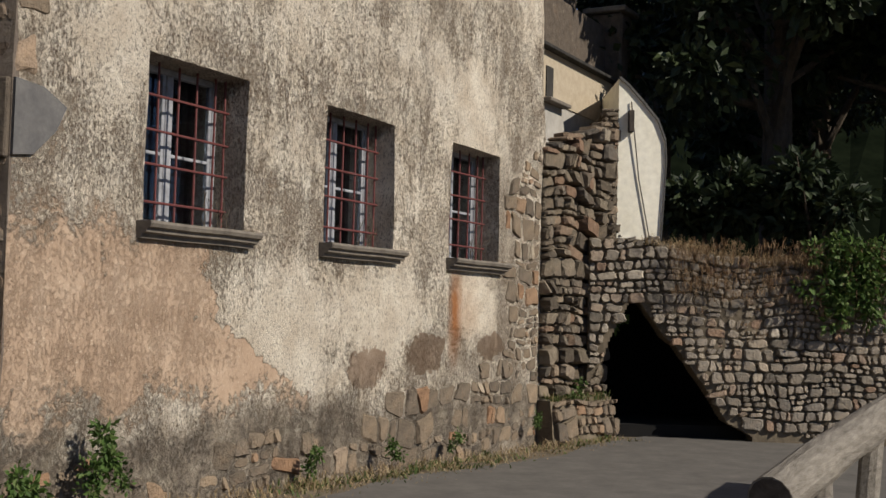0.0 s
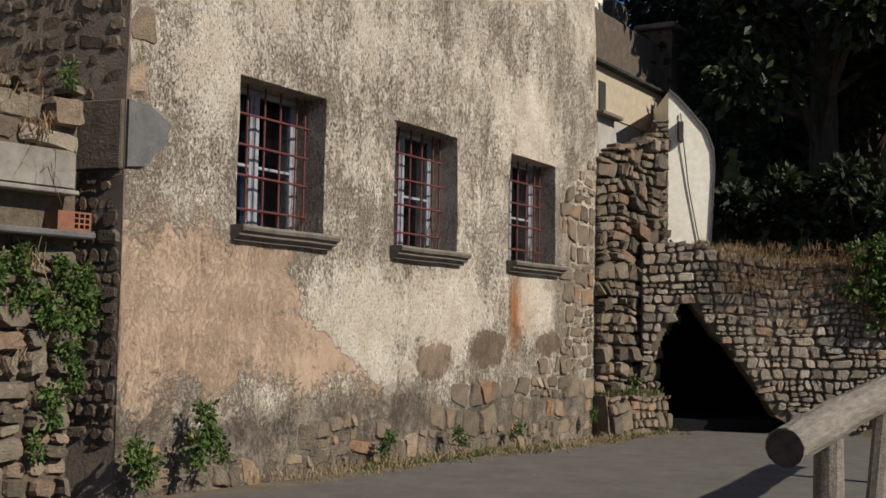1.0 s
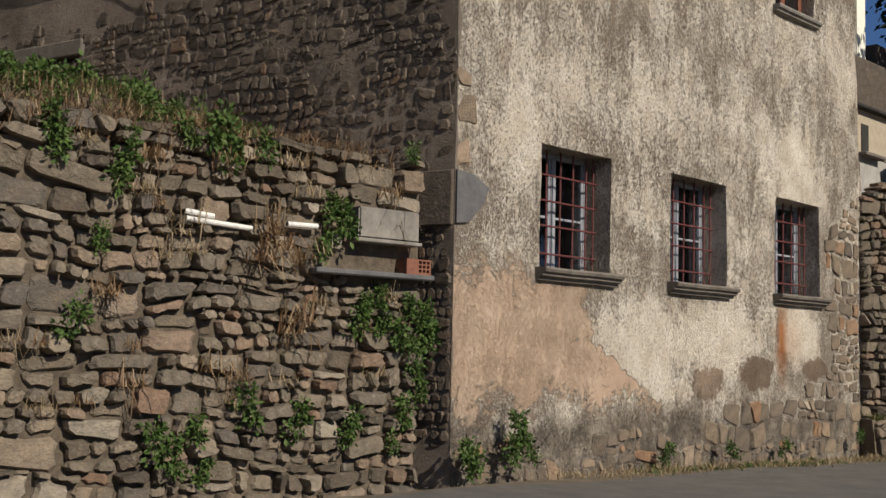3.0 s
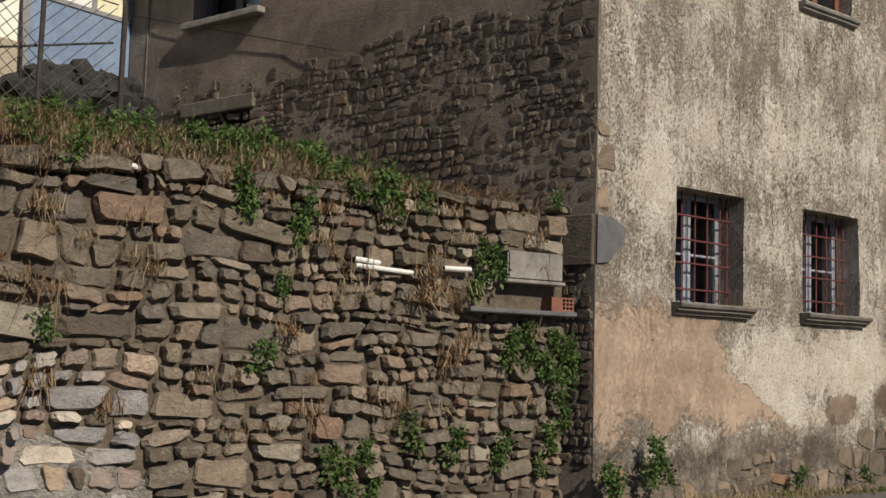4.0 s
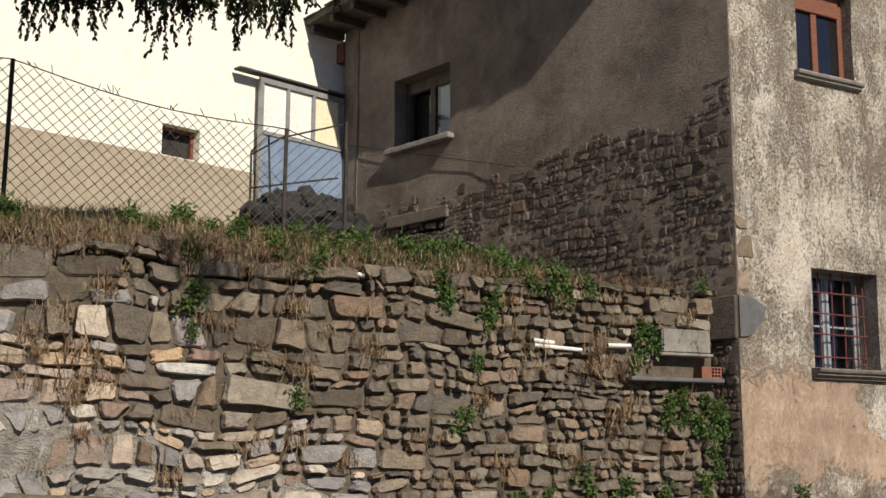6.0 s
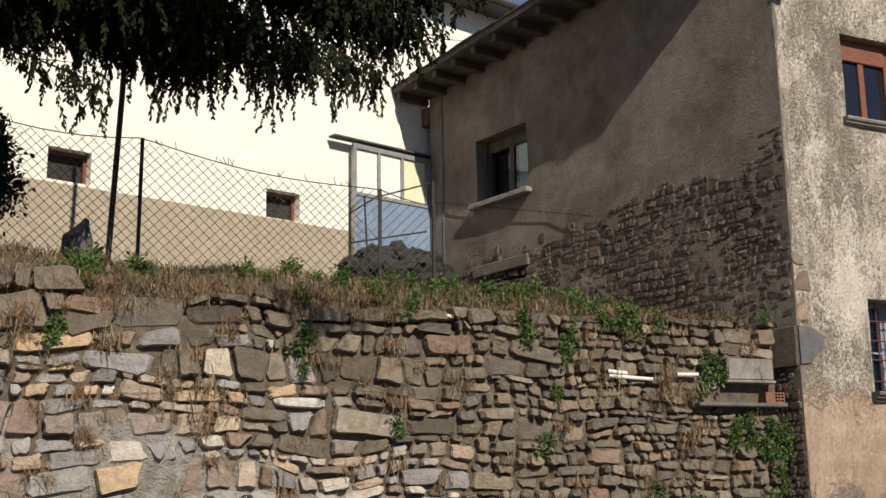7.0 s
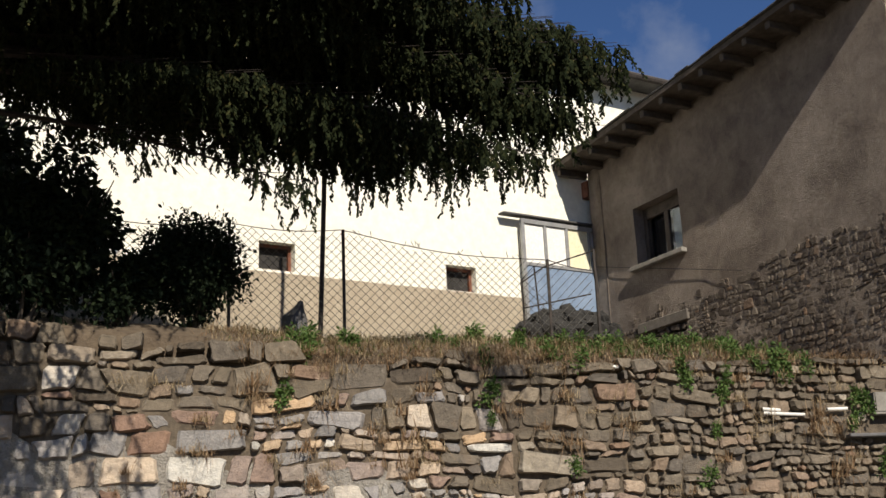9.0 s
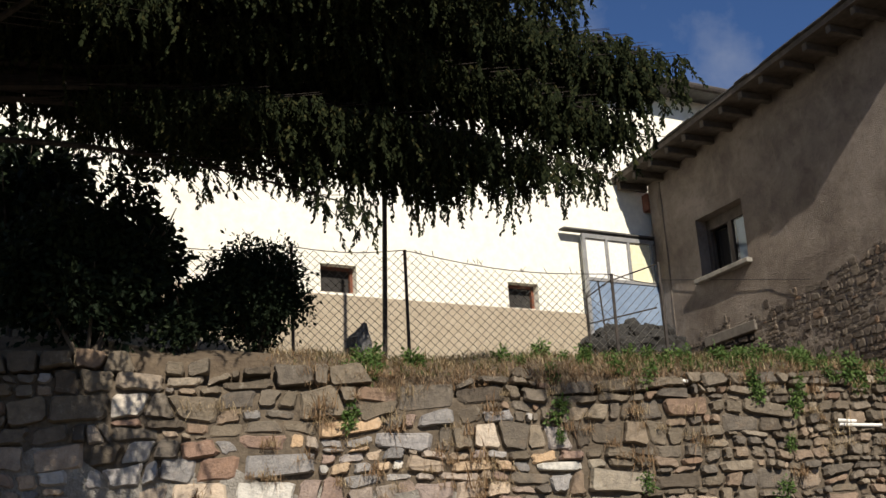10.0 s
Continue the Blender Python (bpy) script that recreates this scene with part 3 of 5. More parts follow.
def terrace_height(x, y):
    d = y - (0.12 - x * math.tan(WALL_TURN))
    top = 2.44 + 0.02 * max(0.0, min(6.0, -x - 3.5)) + 0.09 * max(0.0, min(7.0, -x - 8.0))
    d = max(0.0, d)
    near = min(1.0, max(0.0, (-x - 0.9) / 2.2))
    return top - 0.05 * (1 - near) + (0.02 + 0.30 * near) * (1 - math.exp(-d / 0.55)) + (0.06 + 0.105 * near) * d + 0.09 * noise.noise((x * 0.9, y * 0.9, 1)) * min(1.0, d * 2)


def ground_height(x, y):
    """The lane: falls gently towards the far side and down the hill."""
    z = -0.22
    z -= 0.016 * max(0.0, x)
    z -= 0.16 * max(0.0, -x - 1.0) * min(1.0, max(0.0, (-y - 0.5) / 2.5)) * 0.55
    z -= 0.05 * max(0.0, -y - 4.0)
    return z


# ---- ground ----
def ground():
    xs = [-900, -300, -120, -60, -35, -25] + [-20 + 0.8 * k for k in range(51)] + [24, 30, 45, 80, 160, 400, 900]
    ys = [-900, -300, -120, -60, -35, -24] + [-18 + 0.6 * k for k in range(51)] + [16, 25, 45, 80, 160, 400, 900]
    v, f = [], []
    for x in xs:
        for y in ys:
            z = ground_height(max(-20.0, min(25.0, x)), max(-16.0, y))
            if y > -0.45 and x < 8.4:
                z -= 0.12
            v.append((x, y, z))
    n = len(ys)
    for i in range(len(xs) - 1):
        for j in range(n - 1):
            f.append((i * n + j, (i + 1) * n + j, (i + 1) * n + j + 1, i * n + j + 1))
    return tagged(part("ground", (v, f), M_VERGE), "dusty sloping ground along the lane", "ground", kind="structure")


def road():
    v, f = [], []
    n = 44
    for k in range(n + 1):
        x = -16 + 29.0 * k / n
        for y in (-0.85 - 0.12 * math.sin(x * 1.3) - 0.05 * math.sin(x * 3.1), -2.0, -3.2, -4.4 - 0.1 * math.sin(x)):
            v.append((x, y, ground_height(x, y) + 0.012))
    for k in range(n):
        for j in range(3):
            a = k * 4 + j
            f.append((a, a + 1, a + 5, a + 4))
    return tagged(part("road", (v, f), M_ROAD), "narrow grey asphalt lane below the house", "road", kind="structure")


def terrace():
    v, f = [], []
    nx, ny = 60, 26
    for i in range(nx + 1):
        for j in range(ny + 1):
            u = -18.0 + 17.65 * i / nx
            d = 0.10 + 8.4 * (j / ny) ** 1.4
            p = WALL_M @ Vector((u, d, 0))
            v.append((p.x, p.y, terrace_height(p.x, p.y) + 0.02 - (0.45 if j == 0 else 0.0)))
    for i in range(nx):
        for j in range(ny):
            a = i * (ny + 1) + j
            f.append((a, a + ny + 1, a + ny + 2, a + 1))
    return tagged(part("terrace_ground", (v, f), M_EARTH), "dry sloping earth terrace above the garden wall", "ground", kind="structure")


ground()
road()
terrace()

# ---- the old house ----
H_LOW = -0.45
SILL_Z, TOP_Z = 1.66, 2.85
LOW_WINDOWS = [(1.19, 2.32), (3.43, 4.59), (5.73, 6.90)]
UP_Z0, UP_Z1 = 5.24, 6.42
UP_WINDOWS = [(1.12, 2.13), (3.42, 4.45), (5.75, 6.75)]
EAVE_FRONT, EAVE_DROP, SIDE_LEN = 8.12, 0.075, 7.58


def old_house():
    house = thing("old_house", pose(0, 0, 0), "old village house with peeling ochre render and barred windows", "house")
    holes = [(a, SILL_Z - H_LOW, b, TOP_Z - H_LOW) for a, b in LOW_WINDOWS] + [(a, UP_Z0 - H_LOW, b, UP_Z1 - H_LOW) for a, b in UP_WINDOWS]
    v, f = holed_wall(8.12, EAVE_FRONT - H_LOW, 0.5, holes, 0.3, 0.03, 3,
                      right=lambda z: 8.14 - 0.02 * z + 0.10 * noise.noise((z * 1.2, 4, 2)) + 0.04 * noise.noise((z * 5, 4, 2)))
    v = [(x, y, z + H_LOW) for x, y, z in v]
    part("front_wall", (v, f), M_FRONT, house, "sunlit rough render, orange and white where it peels")
    # gable wall, body towards the house
    hole = (SIDE_LEN - 6.24, 5.30 - 1.2, SIDE_LEN - 4.93, 6.40 - 1.2)
    low = 1.2
    holes = [hole, (SIDE_LEN - 6.20, 3.85 - low, SIDE_LEN - 5.05, 4.12 - low)]
    height = EAVE_FRONT - low
    v, f = holed_wall(SIDE_LEN, height, 0.45, holes, 0.35, 0.03, 8, top=lambda x: height - EAVE_DROP * (SIDE_LEN - x))
    # openings stay level: undo the slope of the top for the lower rows
    v2 = []
    for x, y, z in v:
        ztop = height - EAVE_DROP * (SIDE_LEN - x)
        t = z / ztop * height
        z2 = t if t < height - 1.2 else (height - 1.2) + (t - height + 1.2) * (ztop - height + 1.2) / 1.2
        v2.append((x - SIDE_LEN + 0.004, y, z2 + low))
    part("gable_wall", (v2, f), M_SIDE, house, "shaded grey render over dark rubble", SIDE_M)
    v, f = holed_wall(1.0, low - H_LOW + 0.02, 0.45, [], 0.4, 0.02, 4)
    part("gable_foot", ([(x - 0.996, y, z + H_LOW) for x, y, z in v], f), M_SIDE, house, "dark foot of the gable wall", SIDE_M)
    # lintel takes the dark sill tone to stand for its shade
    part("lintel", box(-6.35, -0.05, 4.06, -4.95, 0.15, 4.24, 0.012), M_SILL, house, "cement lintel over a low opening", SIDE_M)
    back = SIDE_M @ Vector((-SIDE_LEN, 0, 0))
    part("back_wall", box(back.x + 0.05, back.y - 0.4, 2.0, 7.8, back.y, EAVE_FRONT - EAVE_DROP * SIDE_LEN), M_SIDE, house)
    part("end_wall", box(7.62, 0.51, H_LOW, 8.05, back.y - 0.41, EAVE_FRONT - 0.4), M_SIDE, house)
    # floors share the near-black colour that keeps the rooms dark
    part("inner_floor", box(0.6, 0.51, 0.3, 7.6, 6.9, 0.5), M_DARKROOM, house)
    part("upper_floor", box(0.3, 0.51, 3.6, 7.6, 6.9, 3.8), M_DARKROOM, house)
    part("clay_block", box(-SIDE_LEN - 0.20, -0.03, 7.06, -SIDE_LEN - 0.01, 0.2, 7.40, 0.01), M_TILE, house, "bare red clay blocks under the eaves", SIDE_M)
    # roof: deck, slates at the rim, purlin ends
    a = SIDE_M @ Vector((-SIDE_LEN - 0.15, -0.70, 0))
    b = SIDE_M @ Vector((0.20, -0.70, 0))
    v, f = [], []
    z0, z1 = EAVE_FRONT + 0.01 + EAVE_DROP * 0.2, EAVE_FRONT + 0.01 - EAVE_DROP * (SIDE_LEN + 0.15)
    for dz in (0.0, 0.09):
        v += [(a.x, a.y, z1 + dz), (b.x, b.y, z0 + dz), (8.6, b.y, z0 + dz), (8.6, a.y, z1 + dz)]
    f = [(3, 2, 1, 0), (4, 5, 6, 7), (0, 1, 5, 4), (1, 2, 6, 5), (2, 3, 7, 6), (3, 0, 4, 7)]
    roof = part("roof", (v, f), M_DARKWOOD, house, "dark timber roof edge with boarded eaves")
    rng = random.Random(5)
    for k in range(15):
        s = -SIDE_LEN - 0.05 + k * 0.54
        z = EAVE_FRONT - 0.012 + EAVE_DROP * s
        m = SIDE_M @ pose(s, -0.3, z, 0, math.degrees(-math.atan(EAVE_DROP)), 0)
        part("purlin_end", box(-0.055, -0.34, -0.11, 0.055, 0.3, 0.02, 0.01), M_DARKWOOD, roof, m=m)
    for k in range(24):
        s = -SIDE_LEN - 0.02 + k * 0.33
        z = EAVE_FRONT + 0.112 + EAVE_DROP * s
        m = SIDE_M @ pose(s, -0.74 + rng.uniform(-0.03, 0.02), z, rng.uniform(-2, 2), math.degrees(-math.atan(EAVE_DROP)) + rng.uniform(-2, 1), 0)
        part("slate", box(-0.18, 0.0, 0.0, 0.18, 0.4, 0.02, 0.004), M_ROOF, roof, m=m)
    return house


HOUSE = old_house()


def moulded_sill(w, depth=0.14, h=0.12):
    """A stone sill with a stepped underside, its wall side at y = 0."""
    prof = [(0.30, 0.0), (-depth, 0.0), (-depth - 0.01, -0.02), (-depth, -0.045), (-depth + 0.03, -0.055), (-depth + 0.035, -0.08),
            (-depth + 0.075, -0.09), (-depth + 0.085, -h), (0.30, -h)]
    v, f = [], []
    xs = [0, 0.012, w / 3, w * 2 / 3, w - 0.012, w]
    for i, x in enumerate(xs):
        inset = 0.01 if i in (0, len(xs) - 1) else 0
        for y, z in prof:
            v.append((x, y + (inset if y < 0 else 0) + 0.008 * noise.noise((x * 3, y * 9, z * 9)), z + 0.006 * noise.noise((x * 4, y, z))))
    n = len(prof)
    for i in range(len(xs) - 1):
        for k in range(n):
            f.append((i * n + k, i * n + (k + 1) % n, (i + 1) * n + (k + 1) % n, (i + 1) * n + k))
    f.append(tuple(range(n - 1, -1, -1)))
    f.append(tuple(range((len(xs) - 1) * n, len(xs) * n)))
    return v, f


def barred_window(x0, x1, name="barred_window"):
    w, h = x1 - x0, TOP_Z - SILL_Z
    rng = random.Random(round(x0 * 100))
    win = thing(name, pose(x0, 0, SILL_Z), "deep-set old window behind a rusty red iron grille", "window", "barred ground floor windows")
    part("sill", moulded_sill(w + 0.14), M_SILL, win, "dark moulded stone sill", pose(-0.07, 0, 0.005))
    yf = 0.30
    fr = part("window_frame", box(0.0, yf, 0, 0.05, yf + 0.06, h, 0.006), M_GREYWOOD, win, "flaking pale wooden frame")
    for bx in ((w - 0.05, 0, w, h), (0.05, 0, w - 0.05, 0.05), (0.05, h - 0.05, w - 0.05, h), (w / 2 - 0.025, 0.05, w / 2 + 0.025, h - 0.05)):
        part("rail", box(bx[0], yf + 0.002, bx[1], bx[2], yf + 0.062, bx[3], 0.006), M_GREYWOOD, fr)
    for s in (0, 1):
        a, b = (0.05, w / 2 - 0.025) if s == 0 else (w / 2 + 0.025, w - 0.05)
        for (p, q) in ((a, a + 0.035), (b - 0.035, b)):
            part("stile", box(p, yf + 0.01, 0.05, q, yf + 0.05, h - 0.05, 0.004), M_GREYWOOD, fr)
        part("glazing_bar", box(a + 0.035, yf + 0.012, h * 0.46 - 0.012, b - 0.035, yf + 0.05, h * 0.46 + 0.012, 0.003), M_GREYWOOD, fr)
        g = part("pane", box(a + 0.02, yf + 0.026, 0.06, b - 0.02, yf + 0.032, h - 0.06), M_GLASS, win)
        g.visible_shadow = False
    # a curtain a little way behind the panes, its blue painting the reflected sky
    v, f = [], []
    for k in range(15):
        cx = 0.08 + (w * 0.36) * k / 14
        v += [(cx, yf + 0.16 + 0.014 * (-1) ** k, 0.06), (cx, yf + 0.16 + 0.014 * (-1) ** k, h - 0.08)]
    f = [(2 * k, 2 * k + 2, 2 * k + 3, 2 * k + 1) for k in range(14)]
    part("curtain", (v, f), M_CLOTH, win, "curtain behind the glass, tinted as reflected sky")
    part("reveal_plank", box(0.0, 0.42, -0.02, w, 0.45, 0.02), M_GREYWOOD, win)
    # the grille
    yg = 0.20
    gr = part("grille", tube([(w - 0.03, yg, 0.0), (w - 0.03, yg, h)], 0.010, 6), M_BARS, win, "square-meshed rusty iron bars")
    for k in range(5):
        x = 0.13 + (w - 0.29) * k / 4
        part("bar", tube([(x, yg, 0.0), (x + rng.uniform(-0.012, 0.012), yg, h)], 0.010, 6), M_BARS, gr)
    for q in (0.14, 0.37, 0.58, 0.79):
        z = h * q
        part("crossbar", tube([(0.0, yg - 0.015, z), (w, yg - 0.015, z + rng.uniform(-0.012, 0.012))], 0.010, 6), M_BARS, gr)
    # dead twigs caught behind the bars
    bm = bmesh.new()
    for k in range(9):
        p = Vector((w - rng.uniform(0.03, 0.28), yg + rng.uniform(-0.12, 0.06), 0.01))
        tube([p, p + Vector((rng.uniform(-.05, .05), rng.uniform(-.04, .04), 0.10)), p + Vector((rng.uniform(-.1, .1), rng.uniform(-.08, .05), rng.uniform(0.14, 0.30)))], 0.004, 3, bm)
    tagged(part("twigs", bm, M_BARK, win, "dry twigs on the sill"), kind="stuff")
    return win


def upper_window(x0, x1):
    w, h = x1 - x0, UP_Z1 - UP_Z0
    win = thing("wooden_window", pose(x0, 0, UP_Z0), "red-brown wooden window with a half-lowered shutter", "window", "upper floor windows")
    part("sill", moulded_sill(w + 0.14, 0.10, 0.10), M_CONC, win, "thin cement sill", pose(-0.07, 0, 0.004))
    yf = 0.16
    fr = part("window_frame", box(0.0, yf, 0, 0.08, yf + 0.07, h, 0.006), M_BROWNWOOD, win)
    for bx in ((w - 0.08, 0, w, h), (0.08, 0, w - 0.08, 0.08), (w / 2 - 0.05, 0.08, w / 2 + 0.05, h - 0.30)):
        part("rail", box(bx[0], yf + 0.002, bx[1], bx[2], yf + 0.07, bx[3], 0.006), M_BROWNWOOD, fr)
    part("shutter_box", box(0.08, yf - 0.02, h - 0.30, w - 0.08, yf + 0.1, h, 0.008), M_BROWNWOOD, win, "brown roller shutter")
    for a, b in ((0.08, w / 2 - 0.05), (w / 2 + 0.05, w - 0.08)):
        part("pane", box(a - 0.01, yf + 0.03, 0.07, b + 0.01, yf + 0.036, h - 0.29), M_DARKGLASS, win)
    return win


def gable_window():
    """The window in the shaded gable: deep plain reveal, dark frame, one pale curtain."""
    w, h = 1.31, 1.10
    win = thing("gable_window", SIDE_M @ pose(-6.24, 0, 5.30), "small dark wooden window with a pale curtain", "window")
    part("sill", box(-0.10, -0.13, -0.09, w + 0.10, 0.25, -0.004, 0.012), M_CONC, win, "chipped cement sill")
    yf = 0.22
    fr = part("window_frame", box(0, yf, 0, 0.09, yf + 0.07, h, 0.006), M_DARKWOOD, win)
    for bx in ((w - 0.09, 0, w, h), (0.09, 0, w - 0.09, 0.09), (0.09, h - 0.2, w - 0.09, h), (w / 2 - 0.06, 0.09, w / 2 + 0.06, h - 0.2)):
        part("rail", box(bx[0], yf + 0.002, bx[1], bx[2], yf + 0.07, bx[3], 0.006), M_DARKWOOD, fr)
    for a, b in ((0.09, w / 2 - 0.06), (w / 2 + 0.06, w - 0.09)):
        part("pane", box(a - 0.01, yf + 0.13 if a < 0.3 else yf + 0.031, 0.08, b + 0.01, yf + 0.136 if a < 0.3 else yf + 0.037, h - 0.19), M_DARKGLASS if a < 0.3 else M_GLASS, win)
    v, f = [], []
    for k in range(15):
        x = w * 0.54 + 0.36 * k / 14
        y = yf + 0.11 + 0.012 * (-1) ** k
        v += [(x, y, 0.1), (x, y, h - 0.2)]
    f = [(2 * k, 2 * k + 2, 2 * k + 3, 2 * k + 1) for k in range(14)]
    part("curtain", (v, f), M_CURTAIN2, win, "white net curtain")
    return win


for k, (a, b) in enumerate(LOW_WINDOWS):
    barred_window(a, b)
for a, b in UP_WINDOWS:
    upper_window(a, b)
gable_window()

# ---- the wall that closes the lane, with a dark gap at its near end ----
XLEN = 6.0


def gap_edge(x):
    """Height of the ragged edge of the dark gap, along the lane wall."""
    pts = [(-0.50, 0.2), (-0.25, 0.55), (-0.15, 0.85), (-0.02, 1.13), (0.10, 1.34), (0.22, 1.31), (0.54, 0.88), (0.68, 0.77), (1.10, 0.20), (1.32, -0.14), (1.62, -0.30), (9.0, -0.4)]
    for (xa, za), (xb, zb) in zip(pts, pts[1:]):
        if xa <= x <= xb:
            return za + (zb - za) * (x - xa) / (xb - xa)
    return -0.4


def lane_top(x):
    return 2.10 - 0.24 * min(1.0, max(0.0, (x - 0.4) / 0.9)) + 0.05 * noise.noise((x * 1.5, 3, 3))


def lane_wall():
    wall = thing("lane_wall", pose(0, 0, 0), "rubble retaining wall with dry grass on top", "stone wall", kind="structure")
    cols = [(0.025 * k, 0.0, 0.025 * k + 0.025, 0.42 + max(-0.35, gap_edge(0.025 * k - 0.41) + 0.025 * noise.noise((k * 0.31, 5, 1)))) for k in range(82)]
    v, f = holed_wall(XLEN + 0.4, 2.6, 0.4, cols, 0.2, 0.04, 2)
    out = []
    for x, y, z in v:
        out.append((x - 0.42, y + 0.09, min(z - 0.42, lane_top(x - 0.42))))
    part("wall_core", (out, f), M_VERGE, wall, m=XWALL_M)
    return wall


LANE_WALL = lane_wall()


# ---- neighbour's house at the lane's end ----
def neighbour_house():
    nb = thing("neighbour_house", pose(0, 0, 0), "cream and grey neighbouring house with a dark stone parapet", "house")
    part("lower_wall", box(8.16, 0.36, 2.6, 11.45, 0.8, 3.86), M_GREYWALL, nb, "stained grey cement wall")
    part("cream_wall", box(8.16, 0.34, 3.86, 11.40, 0.8, 4.50), M_PLINTH, nb, "cream painted strip under the roof")
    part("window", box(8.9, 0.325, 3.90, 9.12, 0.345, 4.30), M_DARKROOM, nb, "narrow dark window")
    part("window_sill", box(8.82, 0.22, 3.83, 9.5, 0.36, 3.88, 0.008), M_SILL, nb)
    part("roof", box(8.16, 0.22, 4.50, 11.75, 0.9, 4.545, 0.006), M_SCRAP, nb, "thin slate eaves")
    part("parapet", box(8.16, 0.45, 4.58, 11.7, 1.0, 5.35, 0.02), M_DARK_ST, nb, "parapet of dark stone")
    part("pillar", box(11.30, 0.20, 3.3, 11.78, 0.7, 5.55, 0.03), M_DARK_ST, nb, "square stone corner pillar")
    part("pillar_cap", box(11.22, 0.12, 5.55, 11.86, 0.78, 5.63, 0.015), M_SILL, nb)
    part("upper_wall", box(8.16, 1.0, 5.3, 10.2, 1.4, 8.2), M_GREYWALL, nb, "grey upper storey")
    part("white_strip", box(10.2, 0.98, 5.3, 10.5, 1.4, 8.2), M_CREAM, nb)
    part("chimney", box(10.75, 0.9, 5.3, 11.3, 1.4, 5.95, 0.02), M_DARK_ST, nb, "stubby stone chimney")
    return nb


def white_house():
    wh = thing("white_outbuilding", XWALL_M @ pose(0, 0, 0), "whitewashed outbuilding with flaking paint and a cable", "outbuilding")
    z = 2.1
    v, f = [], []
    outline = [(0.0, z), (0.56, z), (0.615, 3.1), (0.60, 3.40), (0.50, 3.66), (0.30, 3.90), (0.12, 4.10), (0.0, 4.20)]
    for y in (0.62, 2.6):
        v += [(x, y, zz) for x, zz in outline]
    n = len(outline)
    f = [tuple(range(n)), tuple(range(2 * n - 1, n - 1, -1))] + [(k, k + n, (k + 1) % n + n, (k + 1) % n) for k in range(n)]
    part("white_wall", (v, f), M_WHITEWASH, wh)
    v, f = [], []
    rim = outline[1:]
    for k, (x, zz) in enumerate(rim):
        dx = 0.015
        v += [(x, 0.59, zz), (x + dx, 0.59, zz + 0.03), (x + dx, 2.7, zz + 0.03), (x, 2.7, zz)]
    for k in range(len(rim) - 1):
        for j in range(4):
            a = k * 4
            f.append((a + j, a + (j + 1) % 4, a + 4 + (j + 1) % 4, a + 4 + j))
    f += [(0, 3, 2, 1), tuple(range(len(v) - 4, len(v)))]
    part("roof_edge", (v, f), M_ROOF, wh, "dark slate verge")
    part("cable", tube([(0.16, 0.60, 3.9), (0.20, 0.585, 3.5), (0.27, 0.60, 2.9), (0.42, 0.60, 2.12)], 0.008, 5), M_STEEL, wh)
    part("meter_box", box(0.12, 0.52, 3.5, 0.19, 0.63, 3.78, 0.008), M_STEEL, wh)
    return wh


neighbour_house()
white_house()
pier = thing("stone_pier", XWALL_M @ pose(-0.19, 0.56, 0), "rough grey stone pier beside the outbuilding", "pier")
part("core", box(0.01, 0.05, 1.9, 0.18, 2.1, 3.78, 0.02), M_CREVICE, pier)
rng = random.Random(16)
lay_stones(pier, Matrix.Identity(4), list(rubble_field(0.0, 0.20, 2.0, 3.8, rng, lambda x: 0.16, flat=1.3)), rng, M_STONE, M_STONE_ST, depth=(0.01, 0.04), y=0.05)
lay_stones(pier, pose(0.01, 2.0, 0, 0, 0, -90), list(rubble_field(0.0, 1.95, 2.0, 3.8, rng, lambda x: 0.20, flat=1.3)), rng, M_STONE, M_STONE_ST, depth=(0.01, 0.04))
# unseen sheets added behind the gap, painted black as its shade
part("gap_shade_back", box(-2.2, 2.4, -0.6, 2.0, 2.6, 1.6), M_GAPSHADE, LANE_WALL, m=XWALL_M)
part("gap_shade_end", box(-0.42, 0.56, -0.6, -0.36, 2.4, 1.6), M_GAPSHADE, LANE_WALL, m=XWALL_M)
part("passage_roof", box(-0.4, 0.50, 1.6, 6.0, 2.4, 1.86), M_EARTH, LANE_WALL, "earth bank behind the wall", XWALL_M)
part("gap_shade_floor", box(-0.4, 0.42, -0.5, 1.7, 2.4, -0.21), M_GAPSHADE, LANE_WALL, m=XWALL_M)
part("gap_shade_side", box(1.7, 0.52, -0.5, 1.9, 2.4, 1.6), M_GAPSHADE, LANE_WALL, m=XWALL_M)
part("bank", box(1.9, 0.5, -0.5, 14.0, 9.0, 1.85), M_EARTH, LANE_WALL, m=XWALL_M)


